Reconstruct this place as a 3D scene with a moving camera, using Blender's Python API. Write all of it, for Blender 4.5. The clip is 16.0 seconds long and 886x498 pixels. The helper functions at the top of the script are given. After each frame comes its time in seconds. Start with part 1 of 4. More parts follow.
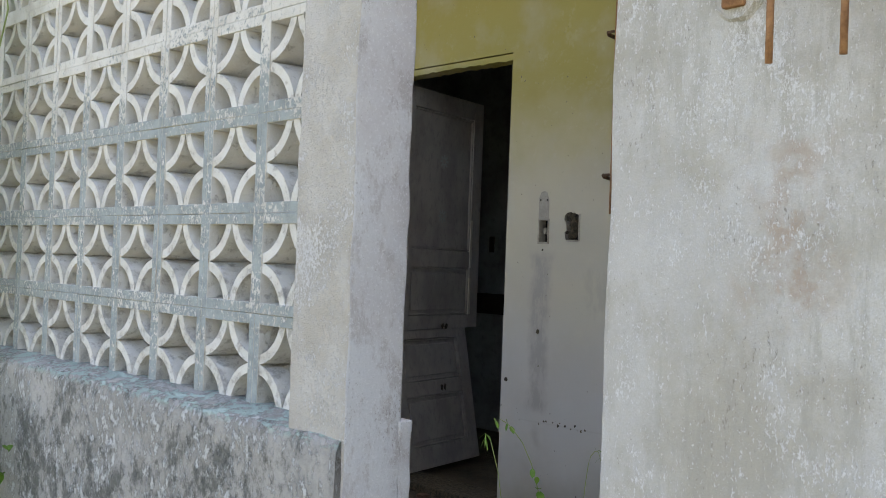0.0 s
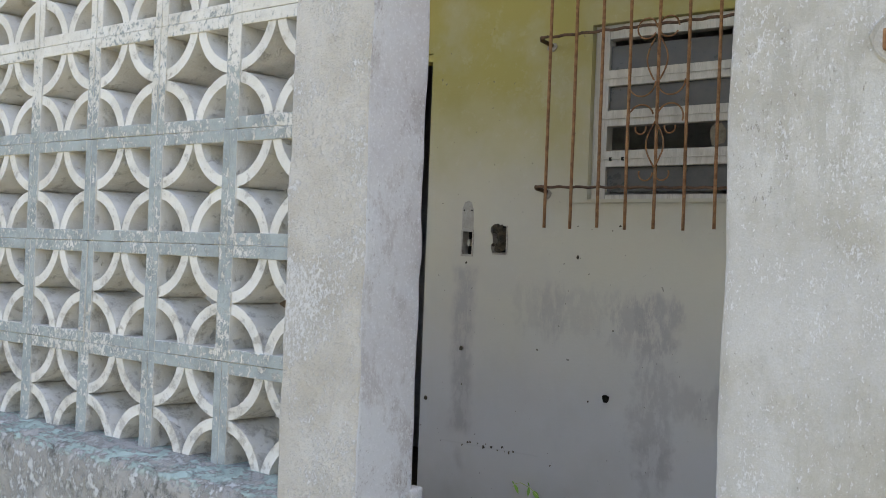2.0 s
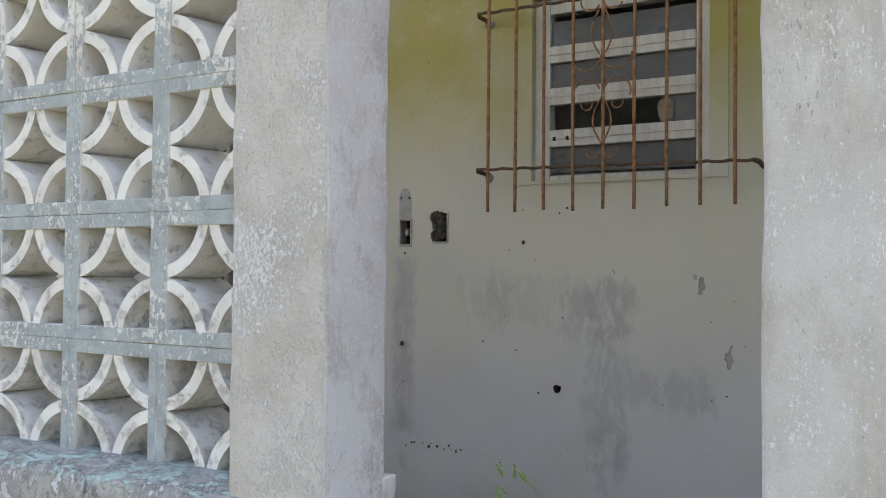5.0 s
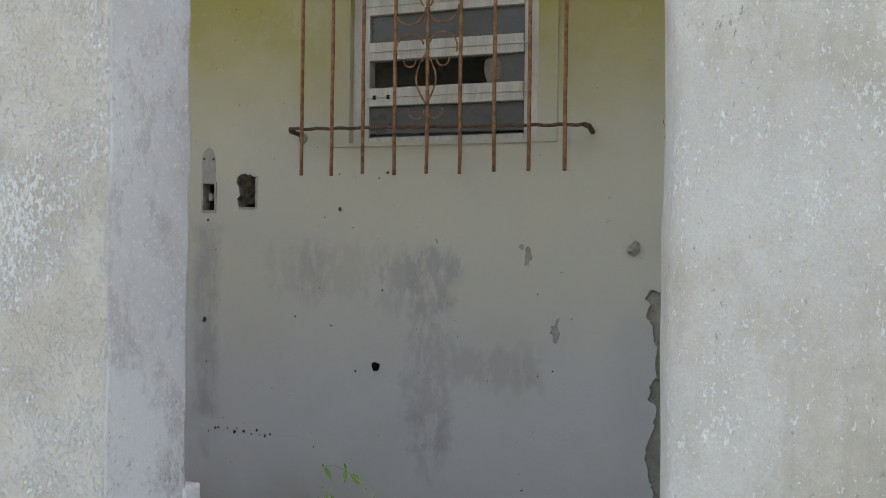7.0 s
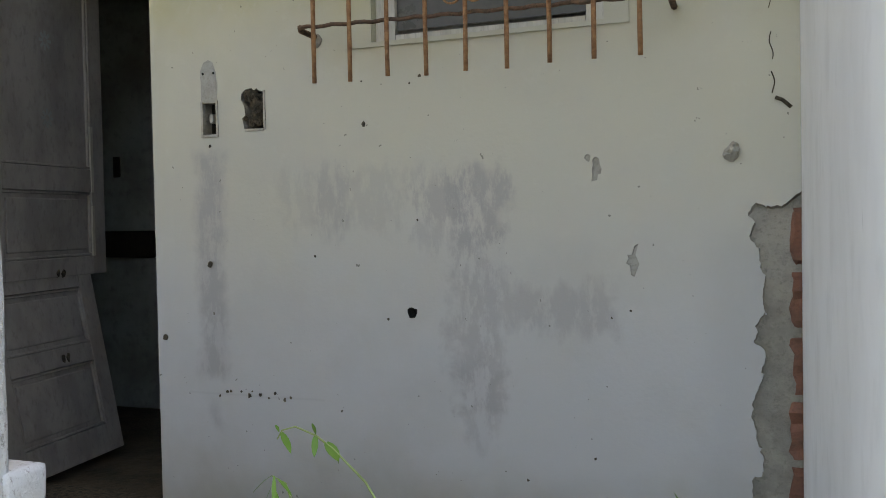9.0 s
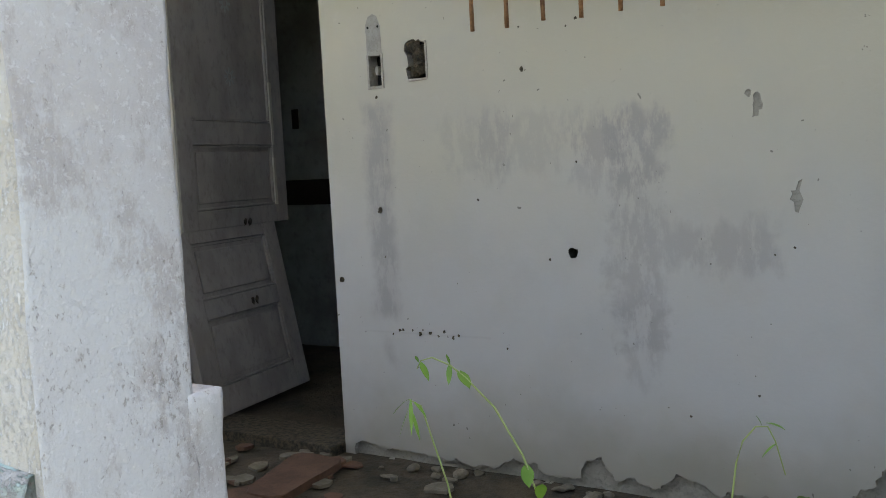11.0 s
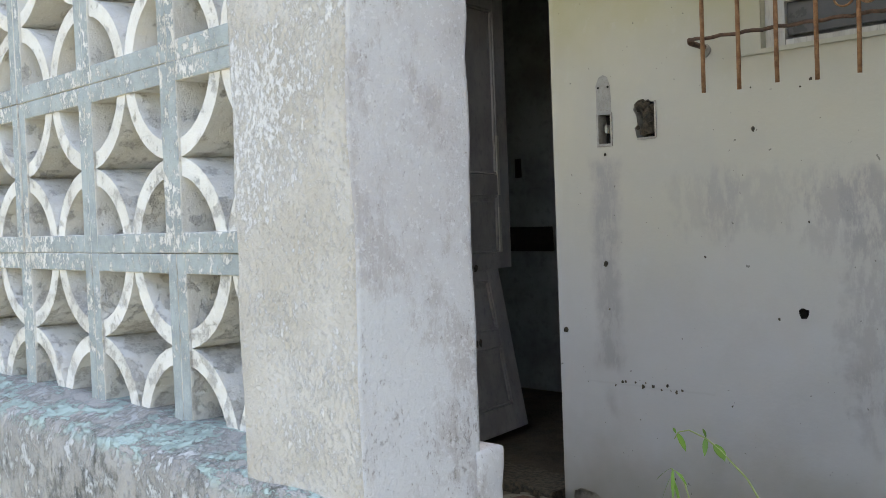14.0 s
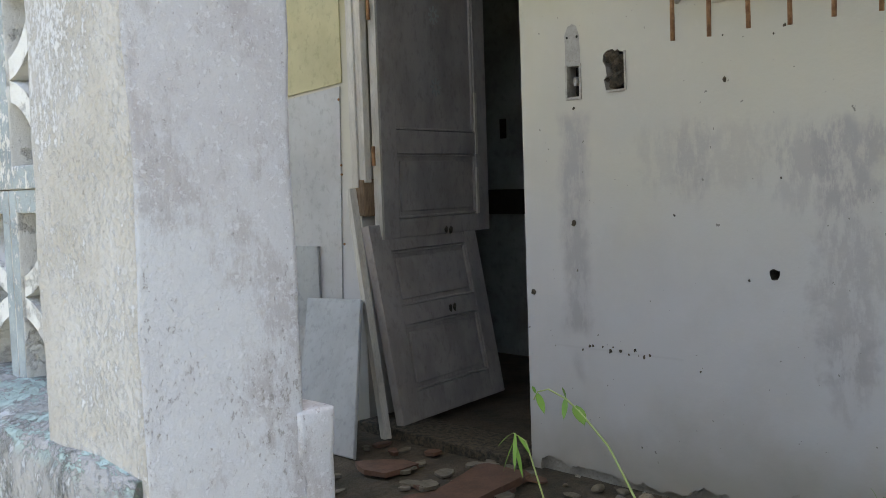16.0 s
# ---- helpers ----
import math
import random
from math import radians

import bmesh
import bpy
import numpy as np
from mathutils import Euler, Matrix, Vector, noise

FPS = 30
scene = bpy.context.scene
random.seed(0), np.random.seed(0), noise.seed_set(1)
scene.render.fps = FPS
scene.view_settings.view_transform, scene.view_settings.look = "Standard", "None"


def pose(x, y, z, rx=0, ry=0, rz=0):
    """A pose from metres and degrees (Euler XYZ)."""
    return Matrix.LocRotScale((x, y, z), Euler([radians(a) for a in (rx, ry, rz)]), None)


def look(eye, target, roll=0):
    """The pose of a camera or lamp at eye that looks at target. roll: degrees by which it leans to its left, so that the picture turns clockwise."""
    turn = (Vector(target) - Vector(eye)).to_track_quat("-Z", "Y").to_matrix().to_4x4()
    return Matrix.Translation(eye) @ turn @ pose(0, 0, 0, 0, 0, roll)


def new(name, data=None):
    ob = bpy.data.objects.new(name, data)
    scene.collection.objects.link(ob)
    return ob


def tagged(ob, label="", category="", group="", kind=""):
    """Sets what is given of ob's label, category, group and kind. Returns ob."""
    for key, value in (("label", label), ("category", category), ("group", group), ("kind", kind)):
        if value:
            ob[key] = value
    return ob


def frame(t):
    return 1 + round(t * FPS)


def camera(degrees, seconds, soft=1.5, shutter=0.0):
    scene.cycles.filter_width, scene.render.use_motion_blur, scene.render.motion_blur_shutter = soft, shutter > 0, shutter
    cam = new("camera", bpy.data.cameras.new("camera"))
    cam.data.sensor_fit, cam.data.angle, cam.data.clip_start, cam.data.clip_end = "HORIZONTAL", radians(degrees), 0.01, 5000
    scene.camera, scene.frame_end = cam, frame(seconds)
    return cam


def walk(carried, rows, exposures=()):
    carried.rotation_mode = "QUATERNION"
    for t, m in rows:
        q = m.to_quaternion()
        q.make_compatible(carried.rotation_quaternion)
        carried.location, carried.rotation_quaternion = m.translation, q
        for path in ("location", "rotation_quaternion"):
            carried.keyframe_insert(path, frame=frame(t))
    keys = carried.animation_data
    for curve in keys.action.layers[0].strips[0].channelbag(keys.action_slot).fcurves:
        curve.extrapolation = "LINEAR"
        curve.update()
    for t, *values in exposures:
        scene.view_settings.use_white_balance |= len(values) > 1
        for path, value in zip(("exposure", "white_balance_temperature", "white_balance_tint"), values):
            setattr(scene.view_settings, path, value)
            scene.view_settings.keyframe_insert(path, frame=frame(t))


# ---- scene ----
cam = camera(48.5, 16.0, soft=0.8)
PATH = [
    (0, (0.387, 0.753, 1.175), (-1.051, 2.143, 1.207), 2.16),
    (0.5, (0.288, 0.769, 1.183), (-1.180, 2.127, 1.200), 2.26),
    (1, (0.072, 0.758, 1.183), (-1.361, 2.154, 1.198), 2.75),
    (1.5, (-0.009, 0.719, 1.262), (-1.292, 2.253, 1.294), 1.78),
    (2, (-0.048, 0.706, 1.275), (-1.248, 2.306, 1.295), 2.19),
    (2.5, (-0.056, 0.693, 1.277), (-1.110, 2.393, 1.268), 3.17),
    (3, (-0.090, 0.758, 1.263), (-1.188, 2.429, 1.254), 3.68),
    (3.2, (-0.113, 0.788, 1.257), (-1.236, 2.443, 1.246), 3.89),
    (5.3, (-0.258, 0.848, 1.169), (-1.270, 2.572, 1.243), -0.87),
    (5.5, (-0.238, 0.865, 1.181), (-1.179, 2.628, 1.247), -0.95),
    (6, (-0.311, 0.894, 1.177), (-1.157, 2.705, 1.244), -0.76),
    (6.5, (-0.401, 0.987, 1.174), (-1.184, 2.827, 1.237), -0.35),
    (7, (-0.422, 1.063, 1.158), (-1.126, 2.935, 1.160), 0.73),
    (7.5, (-0.523, 1.223, 1.154), (-1.124, 3.130, 1.121), 3.90),
    (8, (-0.628, 1.474, 1.097), (-1.309, 3.354, 1.075), 5.24),
    (8.5, (-0.637, 1.563, 1.058), (-1.413, 3.406, 1.012), 3.49),
    (9, (-0.634, 1.667, 1.010), (-1.438, 3.498, 0.950), -1.11),
    (9.5, (-0.605, 1.639, 1.004), (-1.478, 3.432, 0.864), -1.42),
    (10, (-0.595, 1.606, 1.021), (-1.556, 3.348, 0.822), -1.28),
    (10.2, (-0.583, 1.639, 1.009), (-1.593, 3.353, 0.809), -1.60),
    (12.3, (-0.543, 1.570, 1.037), (-1.753, 3.158, 0.922), -1.80),
    (12.5, (-0.561, 1.668, 0.978), (-1.821, 3.219, 0.898), -0.17),
    (13, (-0.544, 1.548, 0.999), (-1.998, 2.917, 0.902), -0.38),
    (13.5, (-0.542, 1.496, 1.058), (-2.029, 2.831, 0.979), -2.09),
    (14, (-0.517, 1.478, 1.074), (-1.957, 2.864, 1.004), -2.19),
    (14.5, (-0.517, 1.481, 1.075), (-1.947, 2.878, 1.008), -2.81),
    (15, (-0.470, 1.594, 1.045), (-1.881, 3.008, 0.955), -2.41),
    (15.5, (-0.481, 1.699, 1.040), (-1.913, 3.090, 0.930), -2.11),
    (16, (-0.503, 1.702, 1.027), (-1.958, 3.067, 0.894), -1.97),
]
EXPOSURE = 2.14
walk(cam, [(t, look(eye, target, roll)) for t, eye, target, roll in PATH], [(0, EXPOSURE - 0.07, 7900, 13.5), (5.5, EXPOSURE, 7900, 15), (8.0, EXPOSURE - 0.10, 8000, 10.5), (9.3, EXPOSURE + 0.39, 8000, 10.5), (16, EXPOSURE + 0.37, 7900, 12.5)])

# ---- world and light ----
SUN_ELEVATION, SUN_TURN = 60.0, 4.0     # the sun stands behind the house
world = bpy.data.worlds.new("sky")
scene.world = world
world.use_nodes = True
_wn = world.node_tree.nodes
_sky = _wn.new("ShaderNodeTexSky")
_sky.sky_type = "NISHITA"
_sky.sun_disc = False
_sky.sun_elevation = radians(SUN_ELEVATION)
_sky.sun_rotation = radians(SUN_TURN)
_sky.dust_density = 3.0
world.node_tree.links.new(_sky.outputs[0], _wn["Background"].inputs[0])
_wn["Background"].inputs[1].default_value = 0.15
_lamp = bpy.data.lights.new("sun", "SUN")
_lamp.energy, _lamp.angle, _lamp.color = 3.2, radians(0.6), (1.0, 0.94, 0.84)
_sun = new("sun", _lamp)
_el, _tu = radians(SUN_ELEVATION), radians(SUN_TURN)
_dir = Vector((math.sin(_tu) * math.cos(_el), math.cos(_tu) * math.cos(_el), math.sin(_el)))
_sun.matrix_world = look(_dir * 30, (0, 0, 0))


# ---- materials ----
class Mat:
    """A small node builder."""

    def __init__(self, name, rough=0.85, metal=0.0):
        self.m = bpy.data.materials.new(name)
        self.m.use_nodes = True
        self.t = self.m.node_tree
        self.b = self.t.nodes["Principled BSDF"]
        self.b.inputs["Roughness"].default_value = rough
        self.b.inputs["Metallic"].default_value = metal
        self.pos = self.n("ShaderNodeNewGeometry").outputs["Position"]

    def n(self, kind):
        return self.t.nodes.new(kind)

    def put(self, socket, value):
        if isinstance(value, bpy.types.NodeSocket):
            self.t.links.new(value, socket)
        elif isinstance(value, tuple) and len(value) == 3 and socket.type == "RGBA":
            socket.default_value = (*value, 1)
        else:
            socket.default_value = value

    def stretch(self, sx, sy, sz):
        k = self.n("ShaderNodeVectorMath")
        k.operation = "MULTIPLY"
        self.put(k.inputs[0], self.pos)
        k.inputs[1].default_value = (sx, sy, sz)
        return k.outputs[0]

    def noise(self, scale, detail=4, rough=0.6, vec=None, warp=0.0):
        k = self.n("ShaderNodeTexNoise")
        self.put(k.inputs["Vector"], vec or self.pos)
        k.inputs["Scale"].default_value = scale
        k.inputs["Detail"].default_value = detail
        k.inputs["Roughness"].default_value = rough
        k.inputs["Distortion"].default_value = warp
        return k.outputs["Fac"]

    def ramp(self, fac, a, b):
        k = self.n("ShaderNodeMapRange")
        k.interpolation_type = "SMOOTHSTEP"
        self.put(k.inputs["Value"], fac)
        k.inputs["From Min"].default_value = a
        k.inputs["From Max"].default_value = b
        return k.outputs["Result"]

    def calc(self, op, a, b=0.0, clamp=False):
        k = self.n("ShaderNodeMath")
        k.operation = op
        k.use_clamp = clamp
        self.put(k.inputs[0], a)
        self.put(k.inputs[1], b)
        return k.outputs[0]

    def mix(self, fac, a, b):
        k = self.n("ShaderNodeMix")
        k.data_type = "RGBA"
        self.put(k.inputs[0], fac)
        self.put(k.inputs[6], a)
        self.put(k.inputs[7], b)
        return k.outputs[2]

    def axis(self, which):
        k = self.n("ShaderNodeSeparateXYZ")
        self.put(k.inputs[0], self.pos)
        return k.outputs[which]

    def patch(self, x0, x1, z0, z1, soft=0.05, wob=0.16, scale=7.0):
        """A ragged stain between x0..x1 and z0..z1."""
        w = self.calc("MULTIPLY", self.calc("SUBTRACT", self.noise(scale, 4), 0.5), wob * 2)
        w2 = self.calc("MULTIPLY", self.calc("SUBTRACT", self.noise(scale * 1.3, 4, vec=self.stretch(1, 1, 0.5)), 0.5), wob * 2)
        x = self.calc("ADD", self.axis("X"), w)
        z = self.calc("ADD", self.axis("Z"), w2)
        a = self.calc("MULTIPLY", self.ramp(x, x0 - soft, x0 + soft), self.ramp(x, x1 + soft, x1 - soft))
        b = self.calc("MULTIPLY", self.ramp(z, z0 - soft, z0 + soft), self.ramp(z, z1 + soft, z1 - soft))
        return self.calc("MULTIPLY", a, b)

    def rand(self):
        return self.n("ShaderNodeObjectInfo").outputs["Random"]

    def done(self, colour, bump=None, strength=0.4, distance=0.004, rough=None):
        self.put(self.b.inputs["Base Color"], colour)
        if rough is not None:
            self.put(self.b.inputs["Roughness"], rough)
        if bump is not None:
            k = self.n("ShaderNodeBump")
            k.inputs["Strength"].default_value = strength
            k.inputs["Distance"].default_value = distance
            self.put(k.inputs["Height"], bump)
            self.t.links.new(k.outputs[0], self.b.inputs["Normal"])
        return self.m


def mat_facade():
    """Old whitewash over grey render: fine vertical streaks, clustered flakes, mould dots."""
    k = Mat("weathered_whitewash", 0.92)
    col = k.mix(k.ramp(k.noise(2.6, 8, 0.7), 0.41, 0.59), (0.545, 0.54, 0.525), (0.40, 0.375, 0.33))
    streak = k.noise(34, 7, 0.75, vec=k.stretch(1.0, 1.0, 0.22))
    col = k.mix(k.calc("MULTIPLY", k.ramp(streak, 0.46, 0.60), 0.6), col, (0.345, 0.33, 0.295))
    cloud = k.ramp(k.noise(3.6, 6, 0.7, vec=k.stretch(1, 1, 0.7)), 0.46, 0.62)
    col = k.mix(k.calc("MULTIPLY", cloud, 0.5), col, (0.565, 0.57, 0.59))
    rust = k.calc("MULTIPLY", k.patch(-0.29, -0.19, 1.12, 1.38, 0.05, 0.06, 9), k.ramp(k.noise(24, 5), 0.42, 0.62))
    col = k.mix(k.calc("MULTIPLY", rust, 0.6), col, (0.34, 0.23, 0.155))
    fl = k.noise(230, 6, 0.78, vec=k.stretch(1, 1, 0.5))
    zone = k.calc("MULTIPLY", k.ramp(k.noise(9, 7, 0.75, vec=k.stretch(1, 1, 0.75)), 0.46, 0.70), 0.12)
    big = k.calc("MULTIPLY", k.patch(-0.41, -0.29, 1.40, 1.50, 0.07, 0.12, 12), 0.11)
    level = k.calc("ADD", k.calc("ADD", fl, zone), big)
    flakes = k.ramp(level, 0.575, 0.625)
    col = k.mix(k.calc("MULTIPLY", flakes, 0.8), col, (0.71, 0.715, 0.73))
    grain = k.ramp(k.noise(420, 3, 0.7), 0.40, 0.62)
    col = k.mix(k.calc("MULTIPLY", grain, 0.32), col, (0.33, 0.315, 0.28))
    pit = k.calc("ADD", k.noise(160, 5, 0.75, vec=k.stretch(1, 1, 0.5)), k.calc("MULTIPLY", k.ramp(k.noise(5, 4), 0.45, 0.7), 0.07))
    dots = k.ramp(pit, 0.65, 0.70)
    col = k.mix(k.calc("MULTIPLY", dots, 0.7), col, (0.21, 0.195, 0.165))
    height = k.calc("SUBTRACT", k.calc("ADD", k.noise(150, 5, 0.75), k.calc("MULTIPLY", flakes, 0.6)), dots)
    return k.done(col, height, 0.55, 0.003)


def mat_reveal():
    """Pale lime wash with pinkish-grey worn patches and small pits."""
    k = Mat("white_limewash", 0.85)
    col = k.mix(k.ramp(k.noise(3.5, 6, 0.65), 0.36, 0.66), (0.54, 0.55, 0.57), (0.445, 0.43, 0.44))
    worn = k.ramp(k.noise(14, 8, 0.78, vec=k.stretch(1, 1, 0.55)), 0.49, 0.60)
    col = k.mix(k.calc("MULTIPLY", worn, 0.72), col, (0.37, 0.345, 0.345))
    zone = k.calc("MULTIPLY", k.ramp(k.noise(6, 6, 0.7, vec=k.stretch(1, 1, 0.6)), 0.46, 0.62), 0.10)
    pits = k.ramp(k.calc("ADD", k.noise(210, 5, 0.75, vec=k.stretch(1, 1, 0.6)), zone), 0.63, 0.69)
    col = k.mix(k.calc("MULTIPLY", pits, 0.65), col, (0.23, 0.21, 0.195))
    pale = k.ramp(k.noise(150, 6, 0.75), 0.54, 0.61)
    col = k.mix(k.calc("MULTIPLY", pale, 0.6), col, (0.64, 0.65, 0.67))
    rough = k.calc("SUBTRACT", k.calc("ADD", k.noise(110, 5, 0.7), k.calc("MULTIPLY", pale, 0.4)), k.calc("MULTIPLY", pits, 1.2))
    return k.done(col, rough, 0.5, 0.0035)


def mat_smooth():
    """Trowelled white wall end with a few thin upright scratches."""
    k = Mat("smooth_white_plaster", 0.7)
    col = k.mix(k.ramp(k.noise(2.5, 4), 0.35, 0.68), (0.78, 0.79, 0.815), (0.71, 0.715, 0.735))
    scratch = k.ramp(k.noise(60, 3, 0.6, vec=k.stretch(1, 0.25, 0.07)), 0.70, 0.74)
    col = k.mix(k.calc("MULTIPLY", scratch, 0.5), col, (0.36, 0.35, 0.345))
    col = k.mix(k.calc("MULTIPLY", k.ramp(k.noise(9, 5), 0.5, 0.7), 0.25), col, (0.55, 0.555, 0.57))
    return k.done(col, k.noise(14, 3), 0.15, 0.003)


def mat_pillar():
    """Coarse cream render, its whitewash left as crumbs in drifts."""
    k = Mat("pitted_cream_render", 0.93)
    col = k.mix(k.ramp(k.noise(6, 6, 0.65), 0.36, 0.66), (0.57, 0.55, 0.527), (0.475, 0.444, 0.402))
    zone = k.calc("MULTIPLY", k.ramp(k.noise(8, 6, 0.7), 0.38, 0.68), 0.13)
    fl = k.noise(140, 7, 0.82, vec=k.stretch(1, 1, 0.75))
    crumbs = k.ramp(k.calc("ADD", fl, zone), 0.57, 0.63)
    col = k.mix(k.calc("MULTIPLY", crumbs, 0.85), col, (0.71, 0.71, 0.72))
    mott = k.ramp(k.noise(45, 8, 0.8), 0.50, 0.62)
    col = k.mix(k.calc("MULTIPLY", mott, 0.18), col, (0.47, 0.45, 0.40))
    pits = k.ramp(k.noise(190, 5, 0.8), 0.61, 0.68)
    col = k.mix(k.calc("MULTIPLY", pits, 0.5), col, (0.28, 0.255, 0.225))
    return k.done(col, k.calc("ADD", k.noise(60, 7, 0.75), k.calc("SUBTRACT", k.calc("ADD", k.noise(190, 4, 0.7), k.calc("MULTIPLY", crumbs, 0.5)), k.calc("MULTIPLY", pits, 0.7))), 0.75, 0.005)


def mat_base():
    """Base wall: grey render, black mould, white scraps, mint paint left on the ledge."""
    k = Mat("mouldy_render", 0.95)
    col = k.mix(k.ramp(k.noise(5, 7, 0.7), 0.36, 0.64), (0.45, 0.435, 0.42), (0.30, 0.29, 0.275))
    white = k.ramp(k.calc("ADD", k.noise(44, 8, 0.8, vec=k.stretch(1, 1, 0.7)), k.calc("MULTIPLY", k.ramp(k.noise(5, 5), 0.42, 0.62), 0.07)), 0.555, 0.61)
    col = k.mix(k.calc("MULTIPLY", white, 0.8), col, (0.62, 0.635, 0.645))
    mould = k.noise(11, 9, 0.8, vec=k.stretch(1.0, 1.0, 0.8))
    reach = k.calc("MULTIPLY", k.ramp(k.axis("Z"), 0.81, 0.53), 0.07)
    col = k.mix(k.calc("MULTIPLY", k.ramp(k.calc("ADD", mould, reach), 0.51, 0.64), 0.85), col, (0.10, 0.105, 0.097))
    mint = k.ramp(k.noise(34, 7, 0.75, vec=k.stretch(0.45, 1, 1)), 0.49, 0.52)
    band = k.calc("MULTIPLY", k.ramp(k.axis("Z"), 0.770, 0.792), k.ramp(k.noise(6, 4), 0.36, 0.46))
    patches = k.calc("MULTIPLY", mint, band)
    ledge = k.ramp(k.axis("Z"), 0.79, 0.81)
    col = k.mix(k.calc("MULTIPLY", ledge, 0.45), col, (0.30, 0.30, 0.29))
    col = k.mix(k.calc("MULTIPLY", patches, 0.9), col, (0.40, 0.52, 0.49))
    return k.done(col, k.calc("ADD", k.noise(110, 5, 0.75), k.calc("ADD", patches, k.calc("MULTIPLY", white, 0.5))), 0.9, 0.005)


def mat_block(painted):
    """Breeze block cement; its rims carry worn blue-grey paint low down and whitewash higher up."""
    k = Mat("painted_block_rim" if painted else "whitewashed_block", 0.9)
    col = k.mix(k.ramp(k.noise(9, 6, 0.65), 0.38, 0.65), (0.70, 0.69, 0.665), (0.60, 0.58, 0.54))
    zone = k.calc("MULTIPLY", k.ramp(k.axis("Z"), 1.40, 0.80), 0.055)
    dirt = k.ramp(k.calc("ADD", k.noise(34, 8, 0.78), zone), 0.55, 0.64)
    col = k.mix(k.calc("MULTIPLY", dirt, 0.55), col, (0.36, 0.335, 0.315))
    crumb = k.ramp(k.noise(190, 5, 0.8), 0.54, 0.62)
    col = k.mix(k.calc("MULTIPLY", crumb, 0.5), col, (0.74, 0.74, 0.73))
    if painted:
        wear = k.noise(75, 8, 0.8, vec=k.stretch(1, 1, 0.8))
        patchy = k.calc("MULTIPLY", k.calc("SUBTRACT", k.noise(5.5, 5), 0.5), 0.34)
        fade = k.calc("MULTIPLY", k.ramp(k.axis("Z"), 1.46, 1.96), 0.19)
        keep = k.ramp(k.calc("ADD", k.calc("ADD", wear, patchy), fade), 0.575, 0.535)
        blue = k.mix(k.ramp(k.noise(22, 6, 0.7), 0.36, 0.66), (0.335, 0.385, 0.40), (0.225, 0.265, 0.28))
        col = k.mix(k.calc("MULTIPLY", keep, 0.9), col, blue)
        return k.done(col, k.calc("ADD", k.calc("MULTIPLY", keep, 0.6), k.noise(120, 5, 0.75)), 0.7, 0.004)
    return k.done(col, k.calc("SUBTRACT", k.noise(70, 6, 0.75), k.calc("MULTIPLY", dirt, 0.5)), 0.8, 0.004)


def mat_backwall():
    """Porch wall: cream paint turning olive with painted-in shade at the top, pale blue-white below, grey ghosts of old
    fittings.
    """
    k = Mat("cream_white_paint_shaded_top", 0.8)
    z = k.calc("ADD", k.axis("Z"), k.calc("MULTIPLY", k.calc("SUBTRACT", k.noise(2.2, 4), 0.5), 0.5))
    col = k.mix(k.ramp(z, 0.55, 1.35), (0.565, 0.57, 0.575), (0.56, 0.545, 0.455))
    # olive upper paint, its colour also darkened for the shade under the roof
    col = k.mix(k.ramp(z, 1.38, 2.08), col, (0.35, 0.31, 0.10))
    col = k.mix(k.calc("MULTIPLY", k.ramp(k.noise(2.7, 5), 0.45, 0.7), 0.3), col, (0.46, 0.455, 0.44))
    fine = k.ramp(k.noise(13, 8, 0.72, vec=k.stretch(1.4, 1, 0.55)), 0.40, 0.55)
    for x0, x1, z0, z1, st, even in ((-2.668, -2.562, 0.51, 1.24, 0.66, 0.5), (-2.635, -2.60, 0.34, 0.43, 0.5, 0.6), (-2.34, -1.70, 0.99, 1.18, 0.24, 0.05), (-2.22, -2.10, 0.96, 1.16, 0.30, 0.3),
                                     (-1.76, -1.60, 0.44, 1.16, 0.46, 0.15), (-1.60, -1.29, 0.69, 0.82, 0.42, 0.1), (-1.90, -1.58, 0.92, 1.14, 0.34, 0.0), (-1.74, -1.62, 0.36, 0.60, 0.36, 0.2)):
        grainy = k.calc("ADD", k.calc("MULTIPLY", fine, 1 - even), even)
        col = k.mix(k.calc("MULTIPLY", k.calc("MULTIPLY", k.patch(x0, x1, z0, z1, 0.028, 0.10 if x1 - x0 > 0.11 else 0.045, 12), grainy), st), col, (0.33, 0.32, 0.33))
    scuff = k.ramp(k.calc("ADD", k.noise(22, 7, 0.75), k.calc("MULTIPLY", k.ramp(k.noise(2.0, 3), 0.5, 0.7), 0.06)), 0.58, 0.66)
    col = k.mix(k.calc("MULTIPLY", scuff, 0.07), col, (0.70, 0.695, 0.67))
    col = k.mix(k.calc("MULTIPLY", k.patch(-2.72, -2.20, 0.452, 0.458, 0.003, 0.006, 6), 0.16), col, (0.34, 0.33, 0.33))
    # slightly greyer tone over the lower right end of the wall
    col = k.mix(k.calc("MULTIPLY", k.patch(-1.03, -0.5, -0.1, 0.95, 0.06, 0.05, 5), 0.22), col, (0.33, 0.345, 0.36))
    damp = k.calc("MULTIPLY", k.ramp(z, 0.40, -0.02), 0.75)
    col = k.mix(damp, col, (0.31, 0.285, 0.215))
    dots = k.ramp(k.noise(52, 3, 0.5), 0.735, 0.76)
    col = k.mix(k.calc("MULTIPLY", dots, 0.7), col, (0.12, 0.115, 0.1))
    return k.done(col, k.calc("ADD", k.noise(6, 5), k.calc("MULTIPLY", k.noise(80, 3), 0.35)), 0.3, 0.006)


